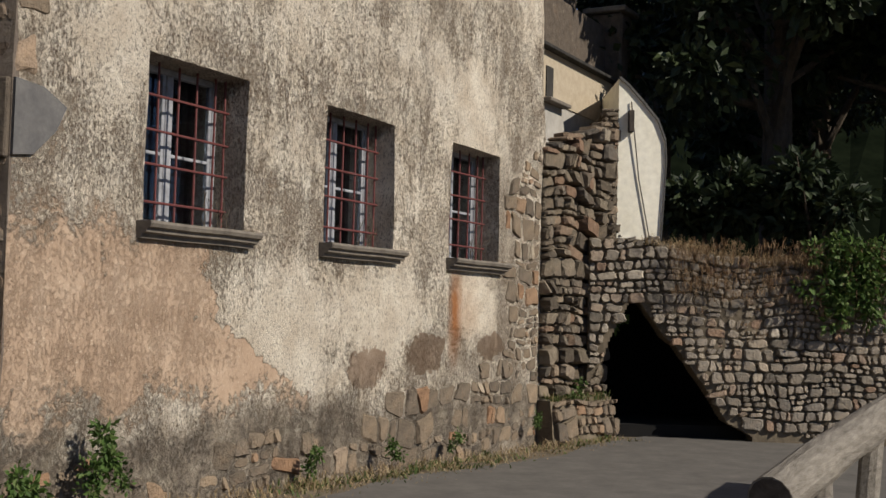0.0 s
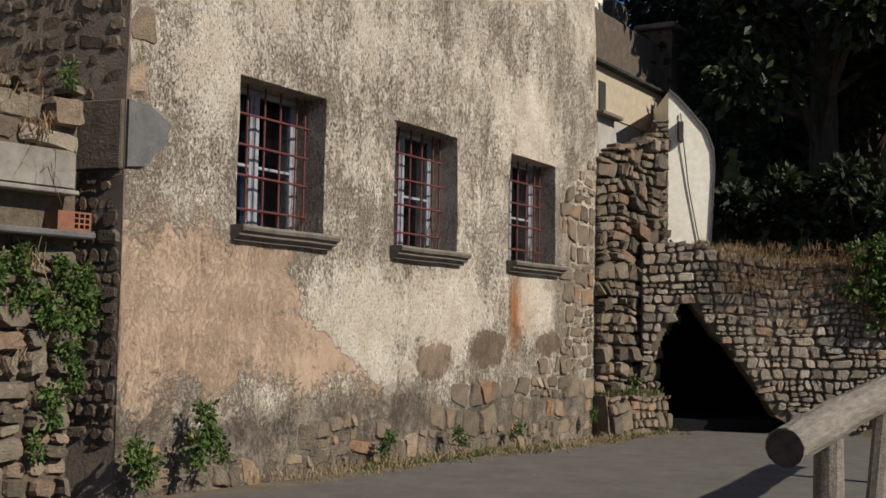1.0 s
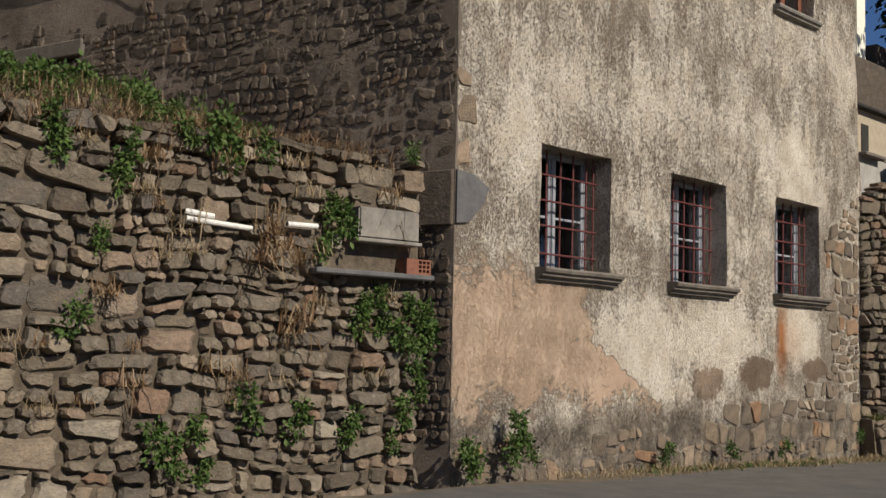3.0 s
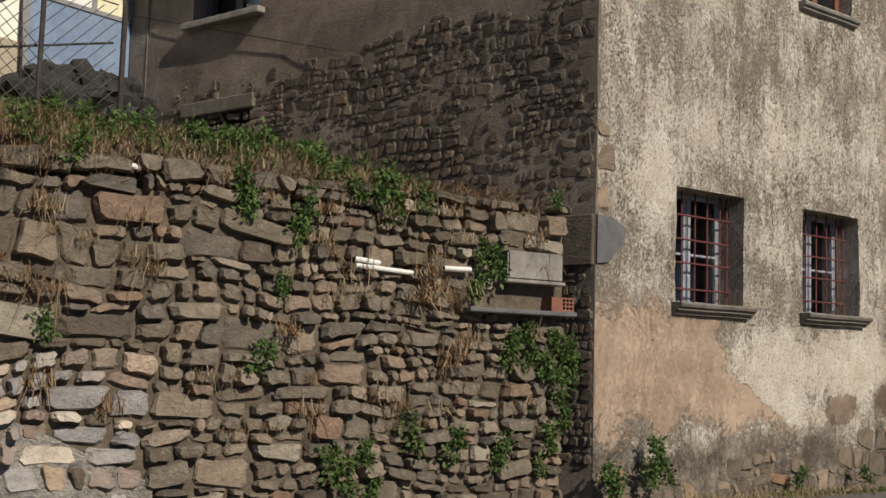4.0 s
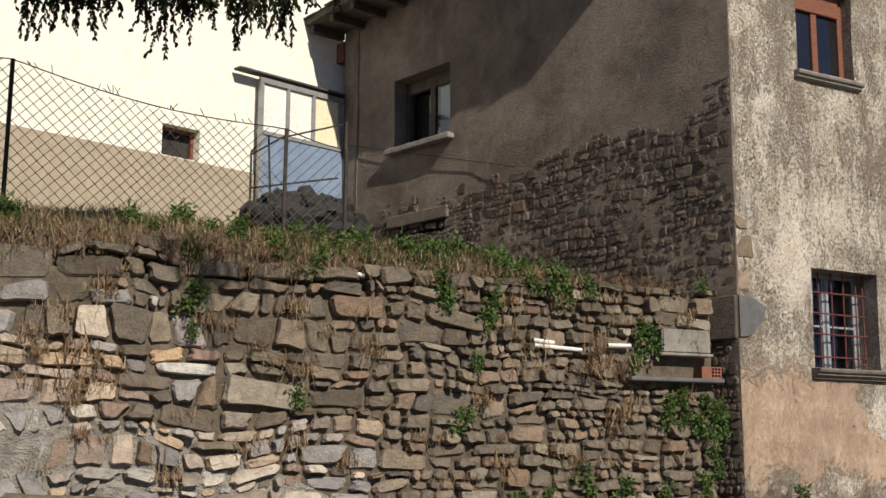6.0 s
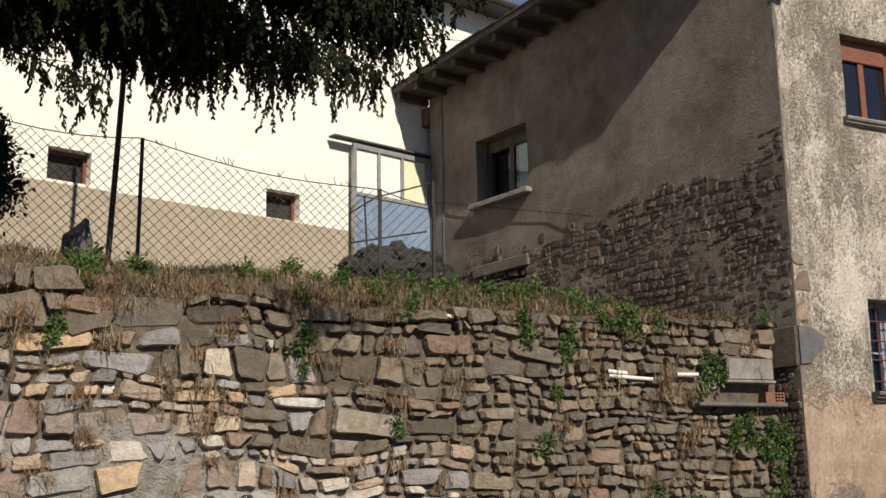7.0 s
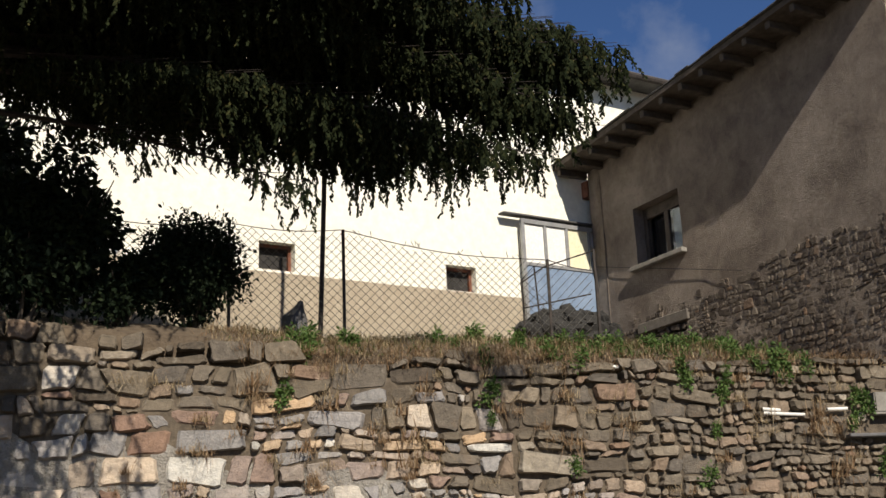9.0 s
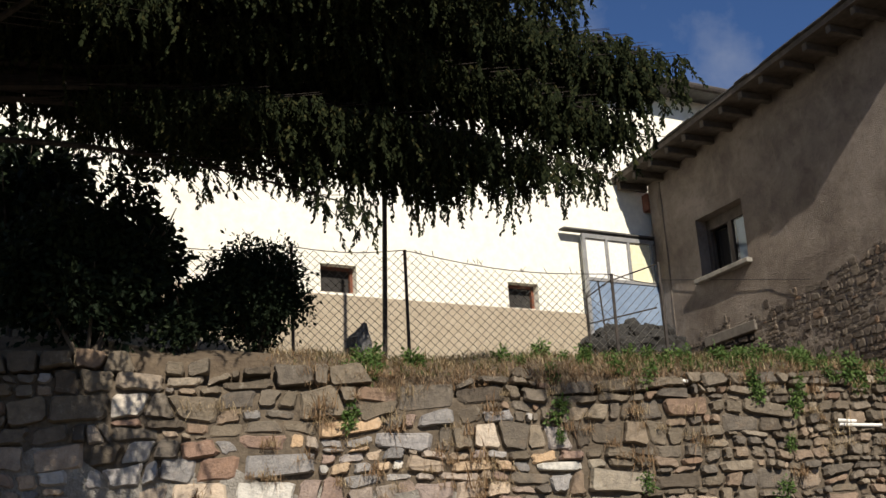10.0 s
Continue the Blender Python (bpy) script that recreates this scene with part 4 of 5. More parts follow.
# ---- the far cream house ----
def far_house():
    fh = thing("far_house", FAR_M, "large cream house with a beige plinth and small basement windows", "house")
    wins = [(-8.27, 4.97, -7.62, 5.45), (-4.66, 4.94, -4.02, 5.41), (-12.2, 5.0, -11.5, 5.5)]
    low = 2.8
    v, f = holed_wall(17.0, 6.85, 0.35, [(a + 15.5, b - low, c + 15.5, d - low) for a, b, c, d in wins], 3.0)
    part("cream_wall", ([(x - 15.5, y, z + low) for x, y, z in v], f), M_CREAM, fh)
    part("plinth", box(-15.4, -0.05, 2.6, 1.5, -0.004, 4.92, 0.01), M_PLINTH, fh, "beige roughcast plinth")
    for a, b, c, d in wins:
        wd = part("basement_window", box(a, 0.16, b, a + 0.05, 0.22, d), M_BROWNWOOD, fh, "small brown basement window")
        part("frame_rail", box(c - 0.05, 0.16, b, c, 0.22, d), M_BROWNWOOD, wd)
        part("frame_rail", box(a + 0.05, 0.162, b, c - 0.05, 0.22, b + 0.05), M_BROWNWOOD, wd)
        part("frame_rail", box(a + 0.05, 0.162, d - 0.05, c - 0.05, 0.22, d), M_BROWNWOOD, wd)
        # dark sheet closing the opening, painted as the unlit room behind
        part("room_shade_pane", box(a, 0.235, b, c, 0.25, d), M_DARKROOM, wd)
    part("side_wall", box(1.2, 0.36, low, 1.5, 8, 9.65), M_CREAM, fh)
    part("roof", box(-16.0, -0.55, 9.66, 2.0, 8.4, 9.80, 0.02), M_ROOF, fh, "dark flat eaves")
    part("gutter", tube([(-16.0, -0.58, 9.68), (2.0, -0.58, 9.68)], 0.07, 8), M_STEEL, fh)
    # glazed lean-to beside the old house
    an = part("lean_to", box(-3.08, -0.2, 4.0, -3.01, -0.14, 6.40), M_FRAME, fh, "glazed lean-to with blinds over blue sheeting")
    part("blue_panel", box(-3.01, -0.18, 4.0, -0.2, -0.15, 5.52), M_BLUE, an, "faded blue sheet")
    part("head_rail", box(-3.08, -0.202, 6.34, -0.2, -0.142, 6.42), M_FRAME, an)
    part("mid_rail", box(-3.01, -0.2, 5.52, -0.2, -0.14, 5.58), M_FRAME, an)
    for k, x in enumerate((-2.53, -2.02, -1.47, -0.9)):
        part("mullion", box(x - 0.025, -0.2, 5.58, x + 0.025, -0.14, 6.34), M_FRAME, an)
        part("blind", box(x - 0.49, -0.16, 5.58, x - 0.03, -0.15, 6.34), M_CURTAIN if k == 2 else M_CURTAIN2, an)
    part("lean_to_roof", box(-3.50, -0.24, 6.46, -0.2, -0.06, 6.495, 0.006), M_ROOF, an, "thin sheet roof")
    return fh


far_house()


# ---- timber rail beside the lane ----
def log_rail():
    rng = random.Random(11)
    rail = thing("log_railing", pose(0, 0, 0), "weathered round-log railing beside the lane", "railing")
    a, b = Vector((-0.09, -4.58, 0.33)), Vector((5.21, -5.13, 1.06))
    pts = [a.lerp(b, t) + Vector((0, 0, 0.012 * math.sin(t * 9))) for t in [k / 16 for k in range(17)]]
    top = part("top_log", tube(pts, [0.10 * rng.uniform(0.95, 1.05) for _ in pts], 14, rng=rng, wob=0.03), M_LOG, rail)
    d = (b - a).normalized()
    part("log_end", tube([a - d * 0.004, a + d * 0.02], 0.095, 14, rng=rng, wob=0.04), M_LOGEND, top, "dark checked end grain")
    for t in (0.115, 0.47, 0.83):
        p = a.lerp(b, t)
        g = ground_height(p.x, p.y) - 0.3
        part("post", tube([(p.x, p.y, g), (p.x, p.y, (g + p.z) / 2), (p.x + 0.01, p.y, p.z - 0.05)], [0.082, 0.08, 0.076], 12, rng=rng, wob=0.03), M_LOG, rail)
    p, q = a.lerp(b, 0.22), a.lerp(b, 0.30)
    part("brace", tube([(p.x, p.y - 0.03, ground_height(p.x, p.y) - 0.2), (q.x, q.y, q.z - 0.04)], 0.06, 10, rng=rng, wob=0.03), M_LOG, rail)
    return rail


log_rail()


# ---- chain-link fence on the terrace ----
def fence():
    fn = thing("chain_link_fence", FENCE_M, "sagging chain-link fence on thin rusty posts", "fence")
    posts = [(-12.6, 3.55, 4.75), (-10.9, 3.4, 4.62), (-9.11, 3.25, 4.55), (-7.62, 3.05, 4.47), (-4.83, 2.95, 4.08), (-4.15, 2.95, 3.92)]
    for x, z0, z1 in posts:
        part("post", tube([(x, 0, z0 - 0.5), (x + 0.01, 0, z1)], 0.022, 8), M_STEEL, fn)

    def tops(x):
        for (xa, _, za), (xb, _, zb) in zip(posts, posts[1:]):
            if xa <= x <= xb:
                t = (x - xa) / (xb - xa)
                return za + (zb - za) * t - 0.10 * math.sin(math.pi * t) * (xb - xa) / 2.5
        return posts[-1][2]

    def foot(x):
        p = FENCE_M @ Vector((x, 0, 0))
        return terrace_height(p.x, p.y) - 0.05
    part("top_wire", tube([(posts[0][0] + 0.15 * k, 0, tops(posts[0][0] + 0.15 * k)) for k in range(57)], 0.007, 4), M_STEEL, fn)
    # diagonal wires
    v, f = [], []
    pitch, r = 0.115, 0.0038

    def wire(x0, z0, x1, z1, y):
        i = len(v)
        dx, dz = x1 - x0, z1 - z0
        l = math.hypot(dx, dz)
        nx, nz = -dz / l * r, dx / l * r
        for (x, z) in ((x0, z0), (x1, z1)):
            v.extend([(x + nx, y, z + nz), (x, y - r, z), (x - nx, y, z - nz), (x, y + r, z)])
        for k in range(4):
            f.append((i + k, i + (k + 1) % 4, i + 4 + (k + 1) % 4, i + 4 + k))
    x = -12.6
    while x < -4.2:
        for sgn in (-1, 1):
            # climb in short lengths until the top wire is met
            px, pz = x, foot(x)
            while True:
                qx, qz = px + sgn * pitch * 0.5, pz + pitch * 0.5
                if qx < -12.6 or qx > -4.17 or qz > tops(min(max(qx, -12.59), -4.17)):
                    break
                wire(px, pz, qx, qz, 0.004 * sgn)
                px, pz = qx, qz
        x += pitch
    part("wire_mesh", (v, f), M_WIRE, fn, "rusty diamond wire netting")
    gate = part("gate_frame", tube([(-5.17, 0.10, 3.10), (-5.17, 0.10, 3.82), (-4.98, 0.12, 4.02), (-4.94, 0.12, 3.2)], 0.012, 6), M_STEEL, fn, "bent rusty gate frame")
    part("gate_rail", tube([(-5.17, 0.10, 3.42), (-4.2, 0.10, 3.62)], 0.010, 6), M_STEEL, gate)
    part("gate_stay", tube([(-5.17, 0.10, 3.78), (-4.85, 0.10, 4.0), (-4.15, 0.05, 4.22)], 0.010, 6), M_STEEL, gate)
    part("gate_post", tube([(-4.15, 0.02, 2.9), (-4.14, 0.02, 4.24)], 0.018, 6), M_STEEL, gate)
    # loose barbs along the top
    rng = random.Random(9)
    bm = bmesh.new()
    for k in range(30):
        x = rng.uniform(-9.5, -4.6)
        z = tops(x)
        tube([(x, 0, z), (x + rng.uniform(-0.06, 0.06), rng.uniform(-.03, .03), z + rng.uniform(0.03, 0.09))], 0.005, 4, bm)
    tagged(part("barbs", bm, M_STEEL, fn), kind="stuff")
    return fn


fence()
pole = thing("tall_pole", FENCE_M @ pose(-7.95, 0.03, 3.0), "tall thin dark steel pole on the terrace", "pole")
part("shaft", tube([(0, 0, -0.4), (0.10, 0, 2.0), (0.20, 0, 5.2)], 0.033, 10), M_STEEL, pole)


# ---- fittings in the garden wall ----
def wall_fittings():
    tr = thing("concrete_trough", WALL_M @ pose(-1.03, -0.10, 1.755), "weathered concrete trough end built into the wall", "trough")
    part("body", box(0, -0.06, 0, 0.63, 0.35, 0.26, 0.015, 2), M_CONC, tr)
    part("lip", box(-0.02, -0.075, -0.03, 0.65, 0.30, 0.0, 0.006), M_CONC, tr)
    sh = thing("slate_shelf", WALL_M @ pose(-1.46, -0.16, 1.44), "thin dark slate slab jutting from the wall", "slab")
    part("slab", box(0, -0.05, 0, 1.2, 0.3, 0.045, 0.01), M_SLATE, sh)
    br = thing("hollow_brick", WALL_M @ pose(-0.53, -0.16, 1.488), "broken red hollow clay brick on the slate shelf", "brick")
    body = holed_wall(0.26, 0.13, 0.18, [(0.13 + i * 0.042, 0.02 + j * 0.036, 0.16 + i * 0.042, 0.045 + j * 0.036) for i in range(3) for j in range(3)], 0.2)
    part("body", body, M_TILE, br)
    for (x0, x1, z, tilt) in ((-2.56, -2.0, 1.775, 3), (-2.57, -2.33, 1.83, 5), (-1.68, -1.40, 1.81, -1)):
        p = thing("plastic_pipe", WALL_M @ pose(x0, -0.10, z, 0, tilt, 0), "short white plastic drain pipe in the wall", "pipe", "white pipes")
        part("tube", tube([(0, 0, 0), (x1 - x0, 0, 0)], 0.022, 10), M_PLASTIC, p)
        part("end_hole", tube([(-0.004, 0, 0), (0.02, 0, 0)], 0.016, 10), M_DARKROOM, p)
    p = thing("plastic_pipe", WALL_M @ pose(-4.62, -0.06, 2.40, 0, 2, 0), "short white plastic drain pipe in the wall", "pipe", "white pipes")
    part("tube", tube([(0, 0, 0), (0.2, 0, 0.0)], 0.024, 10), M_PLASTIC, p)


wall_fittings()

# quoin of blue-grey slate at the house's corner, its broken face wrapping round
v, f = [], []
outline = [(-0.004, 1.97), (0.16, 1.99), (0.34, 2.16), (0.42, 2.32), (0.22, 2.42), (-0.004, 2.44)]
for y in (-0.03, 0.2):
    v += [(x, y, z) for x, z in outline]
n = len(outline)
f = [tuple(range(n - 1, -1, -1)), tuple(range(n, 2 * n))] + [(k, (k + 1) % n, (k + 1) % n + n, k + n) for k in range(n)]
part("quoin", (v, f), M_SLATE, HOUSE, "smooth blue-grey slate cornerstone")
# same slate round the corner, its shaded side painted by a darker stone
part("quoin_return", box(-0.46, -0.045, 1.95, -0.006, 0.1, 2.44, 0.01), M_DARK, HOUSE, m=SIDE_M)


# ---- gable wall's foundation slab and cable ----
cab = thing("wall_cable", pose(0, 0, 0), "thin slack cable across the gable wall", "cable")
part("wire", tube([SIDE_M @ Vector((-7.5 + 0.5 * k, -0.05, 5.62 - 0.135 * k)) for k in range(9)], 0.007, 5), M_STEEL, cab)
lamp = thing("wall_lamp", pose(0.06, 0, 6.98), "small white bracket lamp high on the house front", "lamp")
part("bracket", tube([(0, 0, 0.45), (0.05, -0.12, 0.4), (0.02, -0.2, 0.15)], 0.015, 6), M_STEEL, lamp)
part("holder", box(-0.04, -0.26, -0.02, 0.05, -0.16, 0.16, 0.015), M_PLASTIC, lamp)
part("shade", tube([(0.005, -0.21, -0.02), (0.005, -0.21, -0.14)], [0.03, 0.09], 12), M_STEEL, lamp)


# heap of dark rubble behind the fence, by the lean-to
heap = thing("rubble_heap", pose(-2.65, 5.9, 3.95) @ Matrix.Scale(0.80, 4), "dark heap of rubble and scrap behind the fence", "rubble heap")
rng = random.Random(71)
bm = bmesh.new()
bmesh.ops.create_icosphere(bm, subdivisions=3, radius=1.0)
for q in bm.verts:
    q.co = Vector((q.co.x * 1.15, q.co.y * 0.6, q.co.z * 0.5)) * (1 + 0.3 * noise.noise(q.co * 2.5))
part("mound", bm, M_SCRAP, heap, "dark earth and scrap")
for k in range(90):
    d = Vector((rng.gauss(0, 1), rng.gauss(0, 1), abs(rng.gauss(0, 1)))).normalized()
    bm = bmesh.new()
    bmesh.ops.create_icosphere(bm, subdivisions=1, radius=rng.uniform(0.06, 0.2))
    for q in bm.verts:
        q.co *= rng.uniform(0.6, 1.3)
    part("rock", bm, M_SCRAP, heap, m=pose(d.x * 1.12, d.y * 0.58, d.z * 0.48, rng.uniform(0, 90), 0, rng.uniform(0, 360)))
slab = thing("slate_marker", FENCE_M @ pose(-8.25, 0.12, 3.0), "small upright grey slate slab in the grass", "slab")
part("slab", tube([(0, 0, -0.1), (0, 0, 0.30), (0.06, 0, 0.42), (0.08, 0, 0.52)], [0.20, 0.17, 0.07, 0.03], 5), M_SLATE, slab)

# rusty ochre cornerstones
rng = random.Random(23)
for z, h, w in ((2.86, 0.30, 0.14), (3.2, 0.2, 0.10), (2.48, 0.3, 0.10)):
    v, f = [], []
    stone_mesh([(-w, -h / 2), (w, -h / 2), (w * 0.9, h / 2), (-w, h / 2)], 0.03, rng, v, f, 0.004)
    part("quoin", (v, f), M_BASE, HOUSE, "rust-brown cornerstone", pose(w - 0.01, 0.02, z + h / 2))


# ---- trees ----
def wall_top(x):
    return 2.46 + 0.02 * max(0.0, min(6.0, -x - 3.5)) + 0.09 * max(0.0, min(7.0, -x - 8.0)) + 0.09 * math.exp(-((x + 6.8) / 1.2) ** 2) + 0.07 * noise.noise((x * 0.9, 2, 2))


def spruce():
    """A big drooping spruce whose boughs hang over the terrace and the wall."""
    rng = random.Random(21)
    base = Vector((-13.5, -0.15, ground_height(-13.5, -0.15)))
    tree = thing("spruce_tree", Matrix.Translation(base), "large dark spruce with drooping lower boughs", "tree")
    part("trunk", tube([(0, 0, -0.3), (0.05, 0, 4), (0, 0.05, 9), (0, 0, 13.5)], [0.38, 0.32, 0.2, 0.04], 12, rng=rng, wob=0.05), M_BARK, tree)
    v, f = [], []

    def fringe(x):
        """How low the hanging sprays reach, along the terrace."""
        pts = [(-20.0, 5.6), (-12.0, 5.6), (-10.4, 4.85), (-9.5, 5.0), (-8.6, 4.2), (-7.5, 4.15), (-6.0, 4.4), (-5.2, 4.8), (-4.2, 5.75), (-2.0, 7.6)]
        for (xa, za), (xb, zb) in zip(pts, pts[1:]):
            if xa <= x <= xb:
                return za + (zb - za) * (x - xa) / (xb - xa)
        return 7.6

    def strand(p, length, lean):
        """A hanging twig clad in short needle tufts."""
        length = min(length, base.z + p.z - fringe(base.x + p.x) - 0.75 * max(-0.15, noise.noise((p.x * 1.9, p.y * 1.9, 6))) + rng.uniform(-0.15, 0.12))
        if length < 0.06:
            return
        d = (Vector((0, 0, -1)) + lean).normalized()
        n = max(3, int(length / 0.030))
        c = p.copy()
        for k in range(n):
            t = k / n
            d = (d + Vector((rng.uniform(-.14, .14), rng.uniform(-.14, .14), -0.05))).normalized()
            c = c + d * (length / n)
            for _ in range(2):
                a = rng.uniform(0, 6.28)
                u = (d * 1.25 + Vector((0.75 * math.cos(a), 0.75 * math.sin(a), rng.uniform(-0.3, 0.3)))).normalized()
                s = (0.075 if t < 0.75 else 0.05) * rng.uniform(0.6, 1.3)
                w = u.cross(Vector((math.sin(a), -math.cos(a), 0.3))).normalized() * 0.0105 * rng.uniform(0.7, 1.4)
                i = len(v)
                v.extend([c - w * 0.6, c + w * 0.6, c + u * s * 0.55 + w * 1.3, c + u * s, c + u * s * 0.55 - w * 1.3])
                f.append((i, i + 1, i + 2, i + 3, i + 4))
    boughs = []
    # long boughs out over the terrace at several levels, then shorter ones round the trunk
    for k in range(40):
        tip_x = rng.choice((-4.5, -4.9, -5.3, -5.8, -6.6, -7.4, -8.2, -9.0, -10.0)) + rng.uniform(-0.3, 0.3)
        low = fringe(tip_x) + 0.25
        boughs.append((tip_x, 0.2 - tip_x * math.tan(WALL_TURN) + rng.uniform(-0.9, 0.5), low + (7.0 - low) * rng.random() ** 1.1, 0.0))
    for k in range(16):
        boughs.append((rng.uniform(-12.6, -10.2), rng.uniform(0.6, 2.2), rng.uniform(5.7, 7.6), 0.0))
    # unseen boughs added to throw dappled shade on the garden wall's left end
    for k in range(12):
        boughs.append((rng.uniform(-12.6, -10.5), rng.uniform(-6.0, -4.7), rng.uniform(4.8, 6.6), 0.0))
    for k in range(18):
        boughs.append((rng.uniform(-11.0, -6.0), rng.uniform(-2.3, -0.7), rng.uniform(6.2, 7.5), 0.0))
    for k in range(12):
        boughs.append((rng.uniform(-13.0, -10.8), rng.uniform(-2.6, -0.5), rng.uniform(6.0, 7.6), 0.0))
    for k in range(10):
        boughs.append((rng.uniform(-16.5, -14.8), rng.uniform(-6, 0), rng.uniform(5.6, 9.0), 0.0))
    # unseen bough, clad only at its tip, added for one narrow wall shadow
    boughs.append((-6.0, -6.1, 7.35, 0.93))
    for tip_x, tip_y, tip_z, clad in boughs:
        tip = Vector((tip_x, tip_y, tip_z)) - base
        flat_d = Vector((tip.x, tip.y, 0))
        reach = flat_d.length
        d = flat_d.normalized()
        side = Vector((-d.y, d.x, 0))
        n = 10
        start = Vector((0, 0, min(12.6, tip.z + 0.2 + 0.03 * reach)))
        bend = rng.uniform(-0.4, 0.4)
        pts = []
        for k in range(n + 1):
            t = k / n
            pts.append(start.lerp(tip, t) + side * bend * math.sin(math.pi * t) + Vector((0, 0, 0.35 * math.sin(math.pi * t) - 0.10 * t * t)))
        bm = tube(pts, [0.05 * (1 - 0.85 * k / n) for k in range(n + 1)], 5)
        t = clad or (0.10 if reach < 4.5 else rng.uniform(0.16, 0.52))
        while t < 1.0:
            i = min(n - 1, int(t * n))
            p = pts[i].lerp(pts[i + 1], t * n - i)
            for sgn in (-1, 1):
                long = (0.35 + 0.75 * math.sin(math.pi * min(1, 0.3 + 0.66 * t))) * rng.uniform(0.45, 1.0)
                q = p + (side * sgn * 0.8 + d * 0.7).normalized() * long + Vector((0, 0, -0.22 * long))
                if long > 0.35:
                    tube([p, q], [0.008, 0.003], 3, bm, cap=False)
                for _ in range(max(2, int(long / 0.085))):
                    strand(p.lerp(q, rng.random()), rng.uniform(0.12, 0.40) * rng.choice((0.7, 1.0, 1.0, 1.8)), Vector((rng.uniform(-.35, .35), rng.uniform(-.35, .35), 0)) + d * 0.2)
            if rng.random() < 0.34:
                strand(p + side * rng.uniform(-0.3, 0.3), rng.uniform(0.5, 1.4), Vector((rng.uniform(-.15, .15), rng.uniform(-.15, .15), 0)))
            t += rng.choice((0.12, 0.16, 0.24)) / reach
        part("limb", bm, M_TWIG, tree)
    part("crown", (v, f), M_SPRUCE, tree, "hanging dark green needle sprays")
    return tree


spruce()


def leafy_bush(name, at, radii, n, size, mat, seed, label, category, stems=7):
    rng = random.Random(seed)
    b = thing(name, Matrix.Translation(at), label, category)
    v, f = [], []
    for k in range(stems):
        a = rng.uniform(0, 6.28)
        tip = Vector((math.cos(a) * radii[0] * 0.6, math.sin(a) * radii[1] * 0.6, radii[2] * rng.uniform(0.9, 1.7)))
        part("stem", tube([(0, 0, -0.1), tip * 0.5 + Vector((0.02, 0, 0.05)), tip], [0.03, 0.022, 0.008], 5), M_BARK, b)
    clumps = max(5, int(n / 220))
    for k in range(clumps):
        d = Vector((rng.gauss(0, 1), rng.gauss(0, 1), rng.gauss(0, 0.9))).normalized() * rng.uniform(0.3, 0.72)
        c = Vector((d.x * radii[0], d.y * radii[1], radii[2] + d.z * radii[2]))
        q = rng.uniform(0.24, 0.56)
        leaves(rng, n // clumps, c, [r * q for r in radii], size, v, f, 0.25)
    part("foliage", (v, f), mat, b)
    return b


def on_terrace(u, d, lift=0.0):
    p = WALL_M @ Vector((u, d, 0))
    return Vector((p.x, p.y, terrace_height(p.x, p.y) + lift))


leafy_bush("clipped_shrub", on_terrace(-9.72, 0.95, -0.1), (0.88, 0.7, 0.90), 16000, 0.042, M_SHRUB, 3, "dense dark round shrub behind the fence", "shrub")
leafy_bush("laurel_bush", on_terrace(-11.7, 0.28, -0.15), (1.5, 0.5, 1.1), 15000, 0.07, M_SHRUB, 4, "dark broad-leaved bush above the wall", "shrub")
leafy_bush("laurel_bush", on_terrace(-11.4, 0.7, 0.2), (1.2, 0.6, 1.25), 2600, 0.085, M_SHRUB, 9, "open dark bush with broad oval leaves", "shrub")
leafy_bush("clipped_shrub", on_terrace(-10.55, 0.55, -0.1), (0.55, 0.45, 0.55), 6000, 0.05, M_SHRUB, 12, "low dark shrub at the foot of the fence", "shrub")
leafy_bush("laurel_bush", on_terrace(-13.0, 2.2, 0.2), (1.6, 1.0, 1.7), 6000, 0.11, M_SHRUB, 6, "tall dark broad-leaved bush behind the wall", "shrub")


def broadleaf(at, height, spread, seed, n=20000, size=0.13, low=0.25):
    rng = random.Random(seed)
    t = thing("broadleaf_tree", Matrix.Translation(at), "tall dark leafy tree behind the lane wall", "tree", "trees behind the lane")
    part("trunk", tube([(0, 0, -0.4), (0.1, 0, height * 0.3), (0, 0.1, height * 0.7)], [0.28, 0.22, 0.1], 10, rng=rng, wob=0.05), M_BARK, t)
    v, f = [], []
    for k in range(26):
        a = rng.uniform(0, 6.28)
        h0 = height * rng.uniform(0.2, 0.6)
        tip = Vector((math.cos(a) * spread * rng.uniform(0.4, 0.9), math.sin(a) * spread * rng.uniform(0.4, 0.9), h0 + height * rng.uniform(0.05, 0.35)))
        part("limb", tube([(0, 0, h0), (tip.x * 0.5, tip.y * 0.5, h0 + (tip.z - h0) * 0.65), tip], [0.08, 0.05, 0.015], 6), M_BARK, t)
        for q in range(3):
            c = tip * rng.uniform(0.6, 1.05)
            c.z = max(low * height, tip.z + rng.uniform(-0.9, 0.5))
            r = spread * rng.uniform(0.16, 0.3)
            leaves(rng, n // 78, c, (r, r, r * 0.7), size, v, f, 0.3)
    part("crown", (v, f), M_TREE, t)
    return t


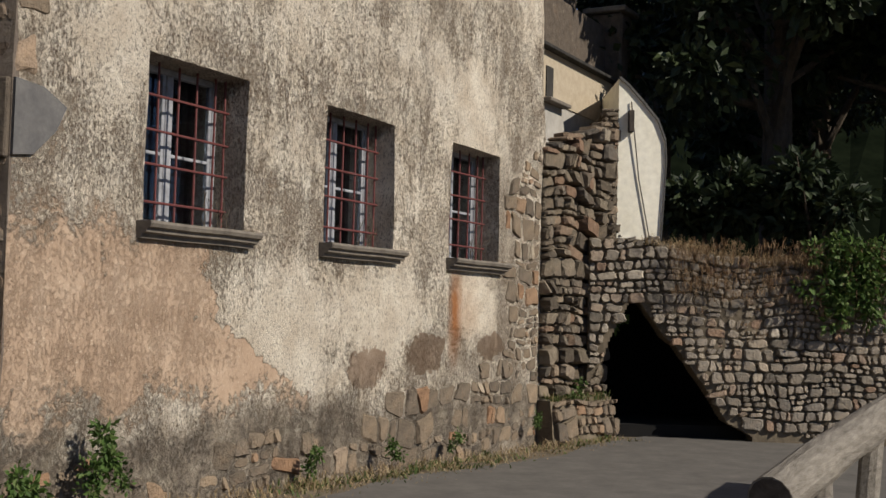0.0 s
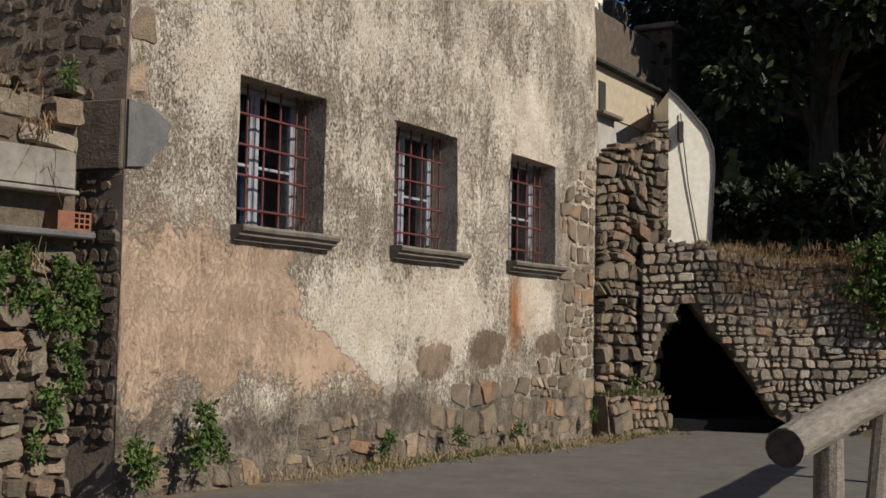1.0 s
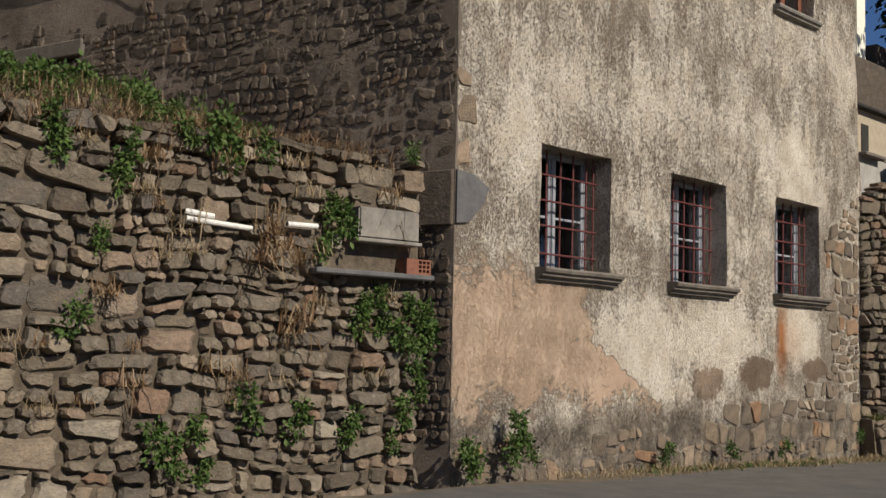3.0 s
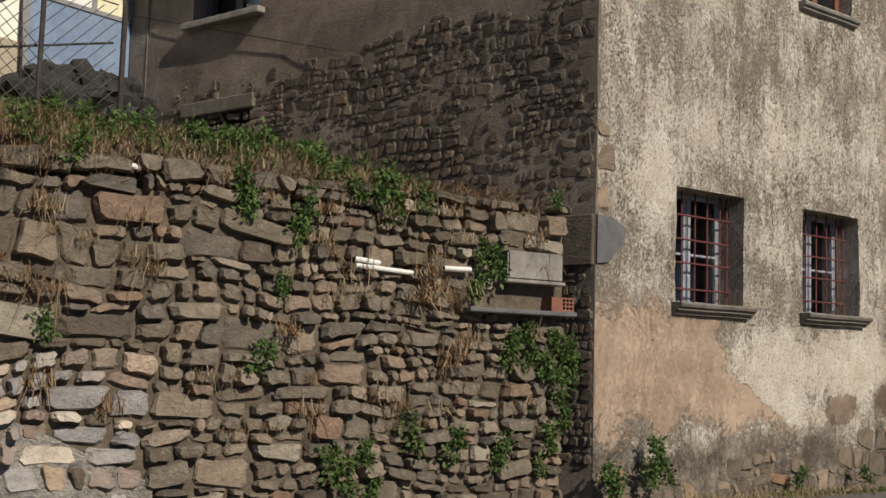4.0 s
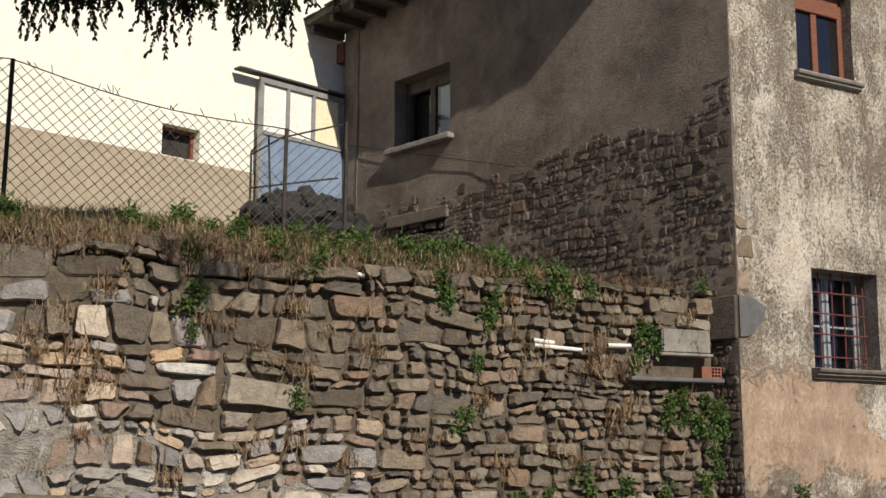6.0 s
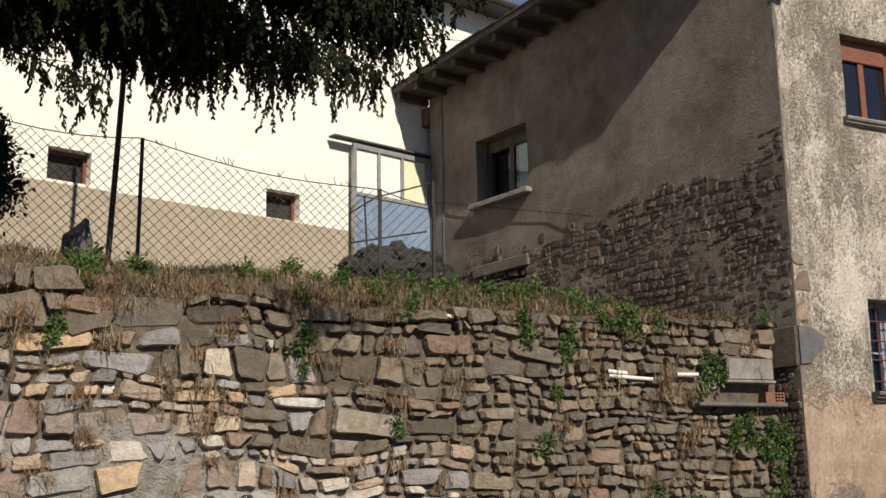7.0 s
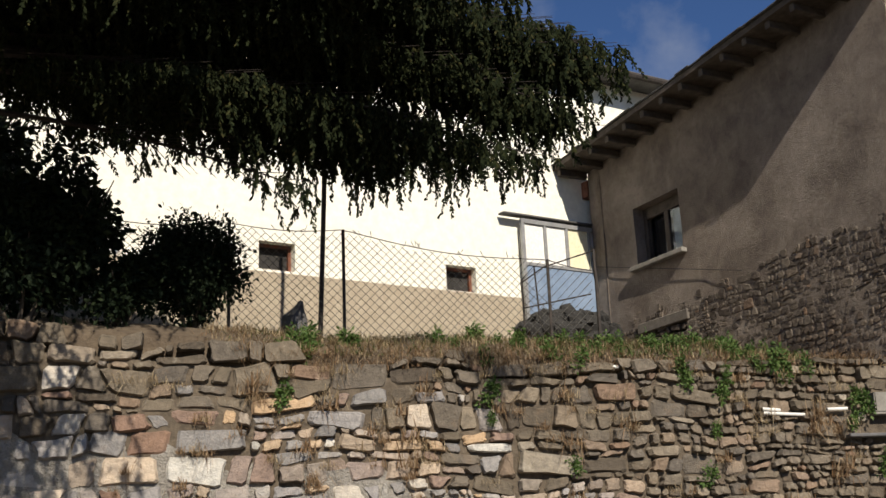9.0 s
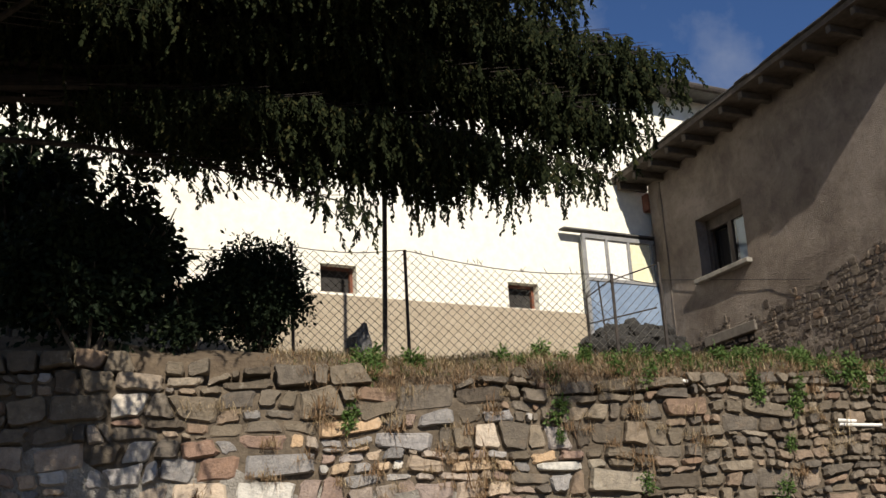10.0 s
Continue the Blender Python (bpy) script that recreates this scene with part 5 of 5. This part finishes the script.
for at, h, s, seed in (((13.2, -1.6, 1.9), 8.5, 3.2, 31), ((15.5, -4.2, 1.7), 9.5, 3.6, 32), ((18.5, -1.2, 1.9), 11, 4.2, 33),
                       ((19.0, -6.8, 1.6), 10, 4.2, 34), ((23, -3.6, 1.8), 12, 4.8, 35), ((20.5, 2.6, 1.9), 11, 3.4, 37), ((14.0, -7.0, 1.2), 8, 3.0, 36)):
    broadleaf(at, h, s, seed, low=0.08)
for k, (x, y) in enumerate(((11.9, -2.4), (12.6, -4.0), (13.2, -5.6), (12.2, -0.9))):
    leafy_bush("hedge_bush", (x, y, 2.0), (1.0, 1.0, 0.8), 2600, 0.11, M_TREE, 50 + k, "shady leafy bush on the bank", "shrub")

# wooded slope far behind the trees
v, f = [], []
rng = random.Random(77)
for k in range(41):
    a = -0.55 + 1.15 * k / 40
    for r, z in ((30, -0.5), (34, 5.0), (44, 11.0), (60, 17.0)):
        v.append((r * math.cos(a), r * math.sin(a), z + 1.2 * noise.noise((k * 0.4, r, 1))))
for k in range(40):
    for j in range(3):
        i = k * 4 + j
        f.append((i, i + 4, i + 5, i + 1))
# deep shade of the woods is put into this near-black colour
M_WOODS = simple("far_woodland_shade", (0.004, 0.006, 0.0035), (0.011, 0.015, 0.008), 0.9, 0.95, 0.0, spec=0.0)
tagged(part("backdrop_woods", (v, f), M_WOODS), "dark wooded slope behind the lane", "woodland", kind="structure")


# ---- weeds and grass ----
def tuft(kind, m, seed, out=None):
    rng = random.Random(seed)
    v, f = [], []
    if kind == "dry":
        blades(rng, 60, 0.10, 0.30, 0.005, v, f, lean=0.7, out=out)
        return tagged(part("dry_grass_tuft", (v, f), M_RUSTGRASS, m=m), "tuft of rusty dead grass hanging on the wall", "grass", "dry tufts")
    if kind == "straw":
        blades(rng, 50, 0.14, 0.28, 0.004, v, f, lean=0.8, out=out)
        return tagged(part("straw_tuft", (v, f), M_DRY, m=m), "tuft of pale dry straw on the wall", "grass", "straw tufts")
    weed = thing("green_weed", m, "small green leafy weed growing from the wall", "weed", "wall weeds")
    for c, r, n in (((0, -0.01, 0.07), (0.09, 0.07, 0.11), 130), ((rng.uniform(-0.08, 0.08), -0.02, -0.03), (0.09, 0.06, 0.08), 90)):
        v, f = [], []
        leaves(rng, n, c, r, 0.024, v, f, 0.1)
        tagged(part("sprig", (v, f), M_LEAF, weed), kind="stuff")
    return weed


rng = random.Random(101)
green = [(-3.55, 2.18), (-3.05, 2.05), (-3.2, 1.55), (-1.3, 1.65), (-1.15, 1.85), (-0.9, 1.2), (-0.7, 1.02), (-0.45, 1.2), (-0.35, 0.75), (-0.3, 0.5),
         (-0.55, 0.95), (-3.35, 0.95), (-5.1, 1.15), (-2.0, 0.35), (-2.4, 0.2), (-0.6, 0.05), (-6.05, 2.05), (-0.45, 2.5), (-2.2, 2.3), (-1.9, 2.35),
         (-1.5, 0.25), (-4.9, 2.45), (-6.1, 1.75), (-0.3, 0.95), (-0.28, 1.1), (-2.6, 0.0), (-0.5, 0.3), (-1.0, 0.2), (-8.6, 2.05), (-2.3, 2.45), (-0.75, 1.25), (-0.95, 1.05), (-0.4, 0.65), (-0.42, 0.85), (-1.25, 1.95), (-2.75, 0.1), (-2.3, -0.1), (-3.0, 2.3), (-3.6, 2.35), (-2.6, 2.4)]
for x, z in green:
    s = rng.uniform(0.8, 1.5)
    tuft("green", WALL_M @ pose(x, -0.10, z, 0, 0, rng.uniform(-20, 20)) @ Matrix.Scale(s, 4), rng.randint(0, 9999))
for k in range(120):
    x, z = rng.uniform(-10.6, -0.6), rng.uniform(0.3, 2.4)
    tuft("dry" if rng.random() < 0.55 else "straw", WALL_M @ pose(x, -0.07, z) @ Matrix.Scale(rng.uniform(0.6, 1.3), 4), rng.randint(0, 9999), out=(0, -0.25, -1.1))
for x, z in ((-1.85, 1.72), (-1.8, 1.6), (-1.9, 1.5), (-1.6, 0.95), (-1.55, 1.05), (-7.1, 1.5), (-7.15, 1.2), (-8.9, 2.2), (-9.0, 2.1)):
    tuft("dry", WALL_M @ pose(x, -0.09, z) @ Matrix.Scale(1.5, 4), rng.randint(0, 9999), out=(0.1, -0.2, -1.0))

# plants at the foot of the front wall
for x, z, s in ((0.66, 0.06, 1.35), (0.58, -0.14, 1.2), (0.1, -0.22, 1.35), (-0.05, -0.14, 1.2), (0.72, -0.10, 1.1), (3.1, -0.25, 1.0), (4.3, -0.26, 0.9), (5.6, -0.28, 0.9), (7.6, -0.2, 0.8), (8.5, -0.1, 1.2), (8.8, 0.1, 1.2)):
    tuft("green", pose(x, -0.22, z + 0.1, 0, 0, rng.uniform(0, 360)) @ Matrix.Scale(s, 4), rng.randint(0, 9999))


def grass_field(name, label, spots, mat, height, width, per, seed, spread=0.14, lean=1.7):
    r = random.Random(seed)
    v, f = [], []
    for p in spots:
        blades(r, per, spread, height * r.uniform(0.5, 1.3), width, v, f, at=p, lean=lean)
    return tagged(part(name, (v, f), mat), label, "grass", kind="stuff")


r = random.Random(61)
spots = [on_terrace(r.uniform(-9.5, -0.5), abs(r.gauss(0.35, 0.5)) + 0.05) for _ in range(420)]
grass_field("terrace_straw", "pale dry grass along the top of the garden wall", spots[:330], M_DRY, 0.18, 0.005, 12, 1)
spots = [on_terrace(r.uniform(-5.2, -1.9), abs(r.gauss(0.5, 0.5)) + 0.1) for _ in range(420)]
grass_field("terrace_grass", "green grass on the terrace beside the gable", spots[:300], M_GRASS, 0.13, 0.008, 10, 2)
spots = [on_terrace(r.uniform(-9.0, -3.0), r.uniform(0.2, 3.0)) for _ in range(260)]
grass_field("terrace_meadow", "mixed long grass under the fence", spots, M_GRASS, 0.14, 0.006, 9, 3)
spots = [Vector((x, -0.55 + r.gauss(0, 0.2), ground_height(x, -0.5) - 0.02)) for x in [r.uniform(1.0, 9.2) for _ in range(330)]]
grass_field("verge_grass", "thin dry grass at the foot of the house", spots, M_DRY, 0.09, 0.005, 9, 4, 0.16)
spots = [Vector((x, -0.6 + r.gauss(0, 0.18), ground_height(x, -0.5) - 0.02)) for x in [r.choice((2.6, 3.4, 4.6, 5.7, 7.2, 8.4)) + r.gauss(0, 0.3) for _ in range(120)]]
grass_field("verge_weeds", "low green weeds at the foot of the house", spots, M_GRASS, 0.10, 0.010, 10, 5, 0.14)
spots = [XWALL_M @ Vector((u, r.uniform(0.05, 0.6), lane_top(u) - 0.06)) for u in [r.uniform(0.3, 5.5) for _ in range(340)]]
grass_field("bank_straw", "straw-coloured grass on top of the lane wall", spots, M_DRY, 0.2, 0.006, 16, 6)

spots = [on_terrace(r.uniform(-9.6, -0.7), r.uniform(0.08, 0.6)) for _ in range(170)]
grass_field("lip_grass", "ragged dry grass on the lip of the wall", spots, M_RUSTGRASS, 0.15, 0.005, 11, 15, 0.16)
spots = [on_terrace(r.uniform(-9.4, -0.7), 0.1 + 6.2 * r.random() ** 1.6) for _ in range(900)]
grass_field("terrace_mixed_grass", "mixed dry and green grass all over the terrace", spots[:520], M_GRASS, 0.12, 0.007, 8, 13, 0.16)
grass_field("terrace_pale_grass", "pale dry grass scattered over the terrace", spots[520:], M_DRY, 0.14, 0.005, 10, 14, 0.16)
for k in range(60):
    u = r.choice((-6.2, -5.4, -4.3, -3.6, -2.9, -2.4, -8.2)) + r.gauss(0, 0.35)
    q = on_terrace(u, r.uniform(0.05, 0.9))
    tuft("green", Matrix.Translation(q) @ Matrix.Scale(r.uniform(0.9, 1.6), 4), r.randint(0, 9999))

# creeper spilling over the lane wall
v, f = [], []
r = random.Random(5)
for k in range(60):
    u, z = 2.55 + r.gauss(0.25, 0.28), r.uniform(1.15, 2.1)
    leaves(r, 30, XWALL_M @ Vector((u, -0.12, z)), (0.14, 0.14, 0.16), 0.06, v, f, 0.3)
tagged(part("creeper", (v, f), M_LEAF), "green creeper hanging over the lane wall", "climbing plant", kind="stuff")
v, f = [], []
for k in range(40):
    z = r.uniform(0.9, 2.0)
    leaves(r, 24, Vector((9.35 + r.gauss(0, 0.08), -0.42 + r.gauss(0, 0.06), z)), (0.1, 0.1, 0.14), 0.05, v, f, 0.3)
tagged(part("ivy", (v, f), M_LEAF), "ivy in the corner of the ruined wall", "climbing plant")
r2 = random.Random(8)
v, f = [], []
for k in range(420):
    u, z = r2.uniform(0.6, 4.5), 2.05 - abs(r2.gauss(0, 0.38))
    blades(r2, 12, 0.1, 0.20, 0.0035, v, f, at=XWALL_M @ Vector((u, -0.10, z)), lean=0.5, out=(-0.3, -0.15, -1.2))
tagged(part("hanging_straw", (v, f), M_RUSTGRASS), "dead brown grass hanging down the lane wall", "grass", kind="stuff")

# roots and dead stems along the lip of the garden wall
v, f = [], []
for k in range(420):
    u = r2.uniform(-9.2, -0.6)
    blades(r2, 8, 0.09, 0.20, 0.004, v, f, at=WALL_M @ Vector((u, r2.uniform(-0.08, 0.12), wall_top(u) + r2.uniform(-0.22, 0.06))), lean=1.5, out=(-0.05, -0.3, r2.uniform(-1.2, 0.1)))
tagged(part("lip_straw", (v, f), M_RUSTGRASS), "tangled dead stems along the lip of the wall", "grass", kind="stuff")


# ---- ruined rubble wall between the house and the lane wall ----
def ruin():
    ru = thing("ruined_wall", pose(8.05, 0.0, 0), "ruined dry rubble wall with a ragged top", "stone wall", kind="structure")
    m = pose(0, 0.0, 0, 0, 0, -12)

    def top(x):
        return 3.08 + 0.34 * x + 0.10 * noise.noise((x * 2.6, 1, 7))

    def edge(z):
        return 1.72 if z > 2.0 else 1.72 - 0.26 * min(1.0, (2.0 - z) / 1.0)
    v, f = holed_wall(1.75, 4.1, 0.5, [], 0.15, 0.10, 12, top=lambda x: top(x) + 0.40)
    part("core", ([(min(x, edge(z - 0.45) - 0.03), y + 0.07, z - 0.45) for x, y, z in v], f), M_CREVICE, ru, m=m)
    rng = random.Random(14)
    field = list(rubble_field(0.0, 1.74, -0.35, 3.75, rng, lambda x: 0.22, lambda x, z: z < top(x) - 0.03 and x < edge(z) - 0.04, 1.2, (0.90, 1.03)))
    lay_stones(ru, m, field, rng, M_RUIN, M_RUIN, depth=(0.02, 0.13))
    # loose slabs lying on the ragged top
    for k in range(9):
        x = 0.15 + 0.17 * k
        v, f = [], []
        w, h = rng.uniform(0.12, 0.24), rng.uniform(0.025, 0.05)
        stone_mesh([(-w, -h), (w, -h), (w * 0.8, h), (-w * 0.9, h)], rng.uniform(0.05, 0.14), rng, v, f, 0.003)
        stone_part("stone", v, f, M_RUIN, ru, m @ pose(x, 0.06, top(x) + 0.01, 0, rng.uniform(-22, 2), 0))
    # low ledge at its foot
    v, f = holed_wall(1.36, 0.52, 0.34, [], 0.10, 0.05, 31)
    part("ledge", ([(x - 0.02, y - 0.20 - 0.16 * (0.5 - z) + 0.07 * noise.noise((x * 3, z * 3, 4)), z - 0.40 + 0.09 * noise.noise((x * 2.6, y * 4, 8)) * (z > 0.3)) for x, y, z in v], f), M_VERGE, ru, "crumbling earth ledge", m)
    v, f = [], []
    for k in range(70):
        blades(rng, 9, 0.09, 0.14, 0.006, v, f, at=(rng.uniform(0.05, 1.3), rng.uniform(-0.2, 0.05), 0.10), lean=1.3)
    field = list(rubble_field(0.0, 1.34, -0.36, 0.10, rng, lambda x: 0.26, flat=1.5))
    lay_stones(ru, m @ pose(0, -0.24, 0, -8, 0, 0), field, rng, M_BASE, M_BASE_ST, depth=(0.02, 0.06))
    tagged(part("ledge_grass", (v, f), M_GRASS, ru, m=m), kind="stuff")
    return ru


ruin()

# ---- stones ----
GARDEN_WALL = thing("garden_wall", pose(0, 0, 0), "dry-stone terrace wall with weeds in its joints", "stone wall", kind="structure")


v, f = holed_wall(17.7, 4.6, 0.25, [], 0.4, 0.03, 21, top=lambda x: 4.42 + 0.02 * max(0, min(6, 14.5 - x)) + 0.09 * max(0, min(7, 10.0 - x)))
part("packing", ([(x - 18.0, y - 0.008, z - 2.20) for x, y, z in v], f), M_CREVICE, GARDEN_WALL, "dark earth packing", WALL_M)
v, f = holed_wall(12.0, 3.2, 0.03, [], 0.25, 0.05, 33, top=lambda x: 3.75 - 0.17 * max(0.0, x - 5) + 0.4 * noise.noise((x * 1.1, 0, 4)) - 0.25 * max(0.0, x - 10))
part("mortar", ([(x - 16.2, y - 0.028 - 0.035 * max(0.0, 1 - abs(x - 10.6) / 1.7) * min(1.0, max(0.0, 3.1 - z)), z - 2.02) for x, y, z in v], f), M_MORTAR, GARDEN_WALL, "pale lime mortar between the larger stones", WALL_M)
part("wall_end", box(-0.34, 0.05, -0.5, -0.28, 0.5, 2.36), M_CREVICE, GARDEN_WALL, m=WALL_M)

TROUGH = (-1.12, 1.40, -0.28, 2.04)
rng = random.Random(40)


def stone_width(x):
    return 0.225 + 0.032 * max(0.0, min(5.5, -x - 2.6))


def in_wall(x, z):
    return z < wall_top(x) + 0.01 and x < -0.33 and not (TROUGH[0] < x < TROUGH[2] and TROUGH[1] < z < TROUGH[3])


laid = list(rubble_field(-14.6, -0.30, -0.85, 3.3, rng, stone_width, in_wall, 1.7))


def shade_of(x, z):
    """How likely a stone here is of the paler, rebuilt stretch."""
    t = min(1.0, max(0.0, (-x - 5.2) / 2.2)) * min(1.0, max(0.1, (2.25 - z) / 0.6))
    if -7.2 < x < -4.3 and z < 0.95 + 0.25 * noise.noise((x * 1.5, z, 2)):
        t = 0.85
    return t


brown, pale = [], []
for poly in laid:
    cx, cz = sum(q[0] for q in poly) / len(poly), sum(q[1] for q in poly) / len(poly)
    (pale if rng.random() < shade_of(cx, cz) else brown).append(poly)
lay_stones(GARDEN_WALL, WALL_M, brown, rng, M_STONE, M_STONE_ST, near=lambda x, z: -4.4 < x and 0.0 < z < 2.5, limit=290, depth=(0.025, 0.13), gap=0.004)
lay_stones(GARDEN_WALL, WALL_M, pale, rng, M_BRIGHT, M_BRIGHT_ST, near=lambda x, z: -12.6 < x and z > 0.5, limit=280, depth=(0.035, 0.13), gap=0.006)

# stones laid bare at the foot of the front wall and round its far end
rng = random.Random(42)


def bare(x, z):
    e = 0.30 * noise.noise((x * 0.9, z * 0.9, 6))
    if x > 6.2 and z > 0.75:
        left = 7.12 if z < 2.45 else 7.0 + 1.45 * (z - 2.45)
        return x > left + 0.6 * e and z < 3.2
    line = 0.04 + (0.20 * (x - 3.8) if x > 3.8 else 0.0) + 0.08 * (x < 1.5)
    return z < line + 0.9 * e


field = list(rubble_field(0.02, 8.02, -0.36, 3.3, rng, lambda x: 0.27, bare, 1.3))
field = [q for q in field if rng.random() < 0.85 or q[0][0] > 6.8]
lay_stones(HOUSE, pose(0, 0.03, 0), field, rng, M_BASE, M_BASE_ST, depth=(0.03, 0.055), gap=0.006)

# dark rubble showing low on the gable
rng = random.Random(43)


def gable_bare(x, z):
    e = 0.40 * noise.noise((x * 0.8, z * 0.8, 9)) + 0.25 * noise.noise((x * 2.9, z * 2.9, 4))
    return (z < 4.78 - 0.09 * abs(x) + e or x > -0.35) and z > (2.3 if x < -0.7 else 0.0) + 0.24 * abs(x)


field = list(rubble_field(-7.4, -0.004, -0.2, 5.0, rng, lambda x: 0.15, gable_bare, 1.25, (0.70, 1.04)))
field = [q for q in field if q[0][0] > -0.4 or rng.random() < min(1.0, 0.75 + 1.6 * (4.78 - 0.09 * abs(q[0][0]) - q[0][1]))]
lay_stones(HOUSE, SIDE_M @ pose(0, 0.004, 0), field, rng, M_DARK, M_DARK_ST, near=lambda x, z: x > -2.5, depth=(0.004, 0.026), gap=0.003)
# stones of the lane wall
rng = random.Random(45)
field = list(rubble_field(-0.42, XLEN, -0.36, 2.16, rng, lambda x: 0.17, lambda x, z: gap_edge(x) + 0.03 < z < lane_top(x), 1.35, (0.90, 1.03)))
lay_stones(LANE_WALL, XWALL_M, field, rng, M_LANE, M_LANE_ST, near=lambda x, z: x < 3.4, depth=(0.02, 0.06), y=0.08)
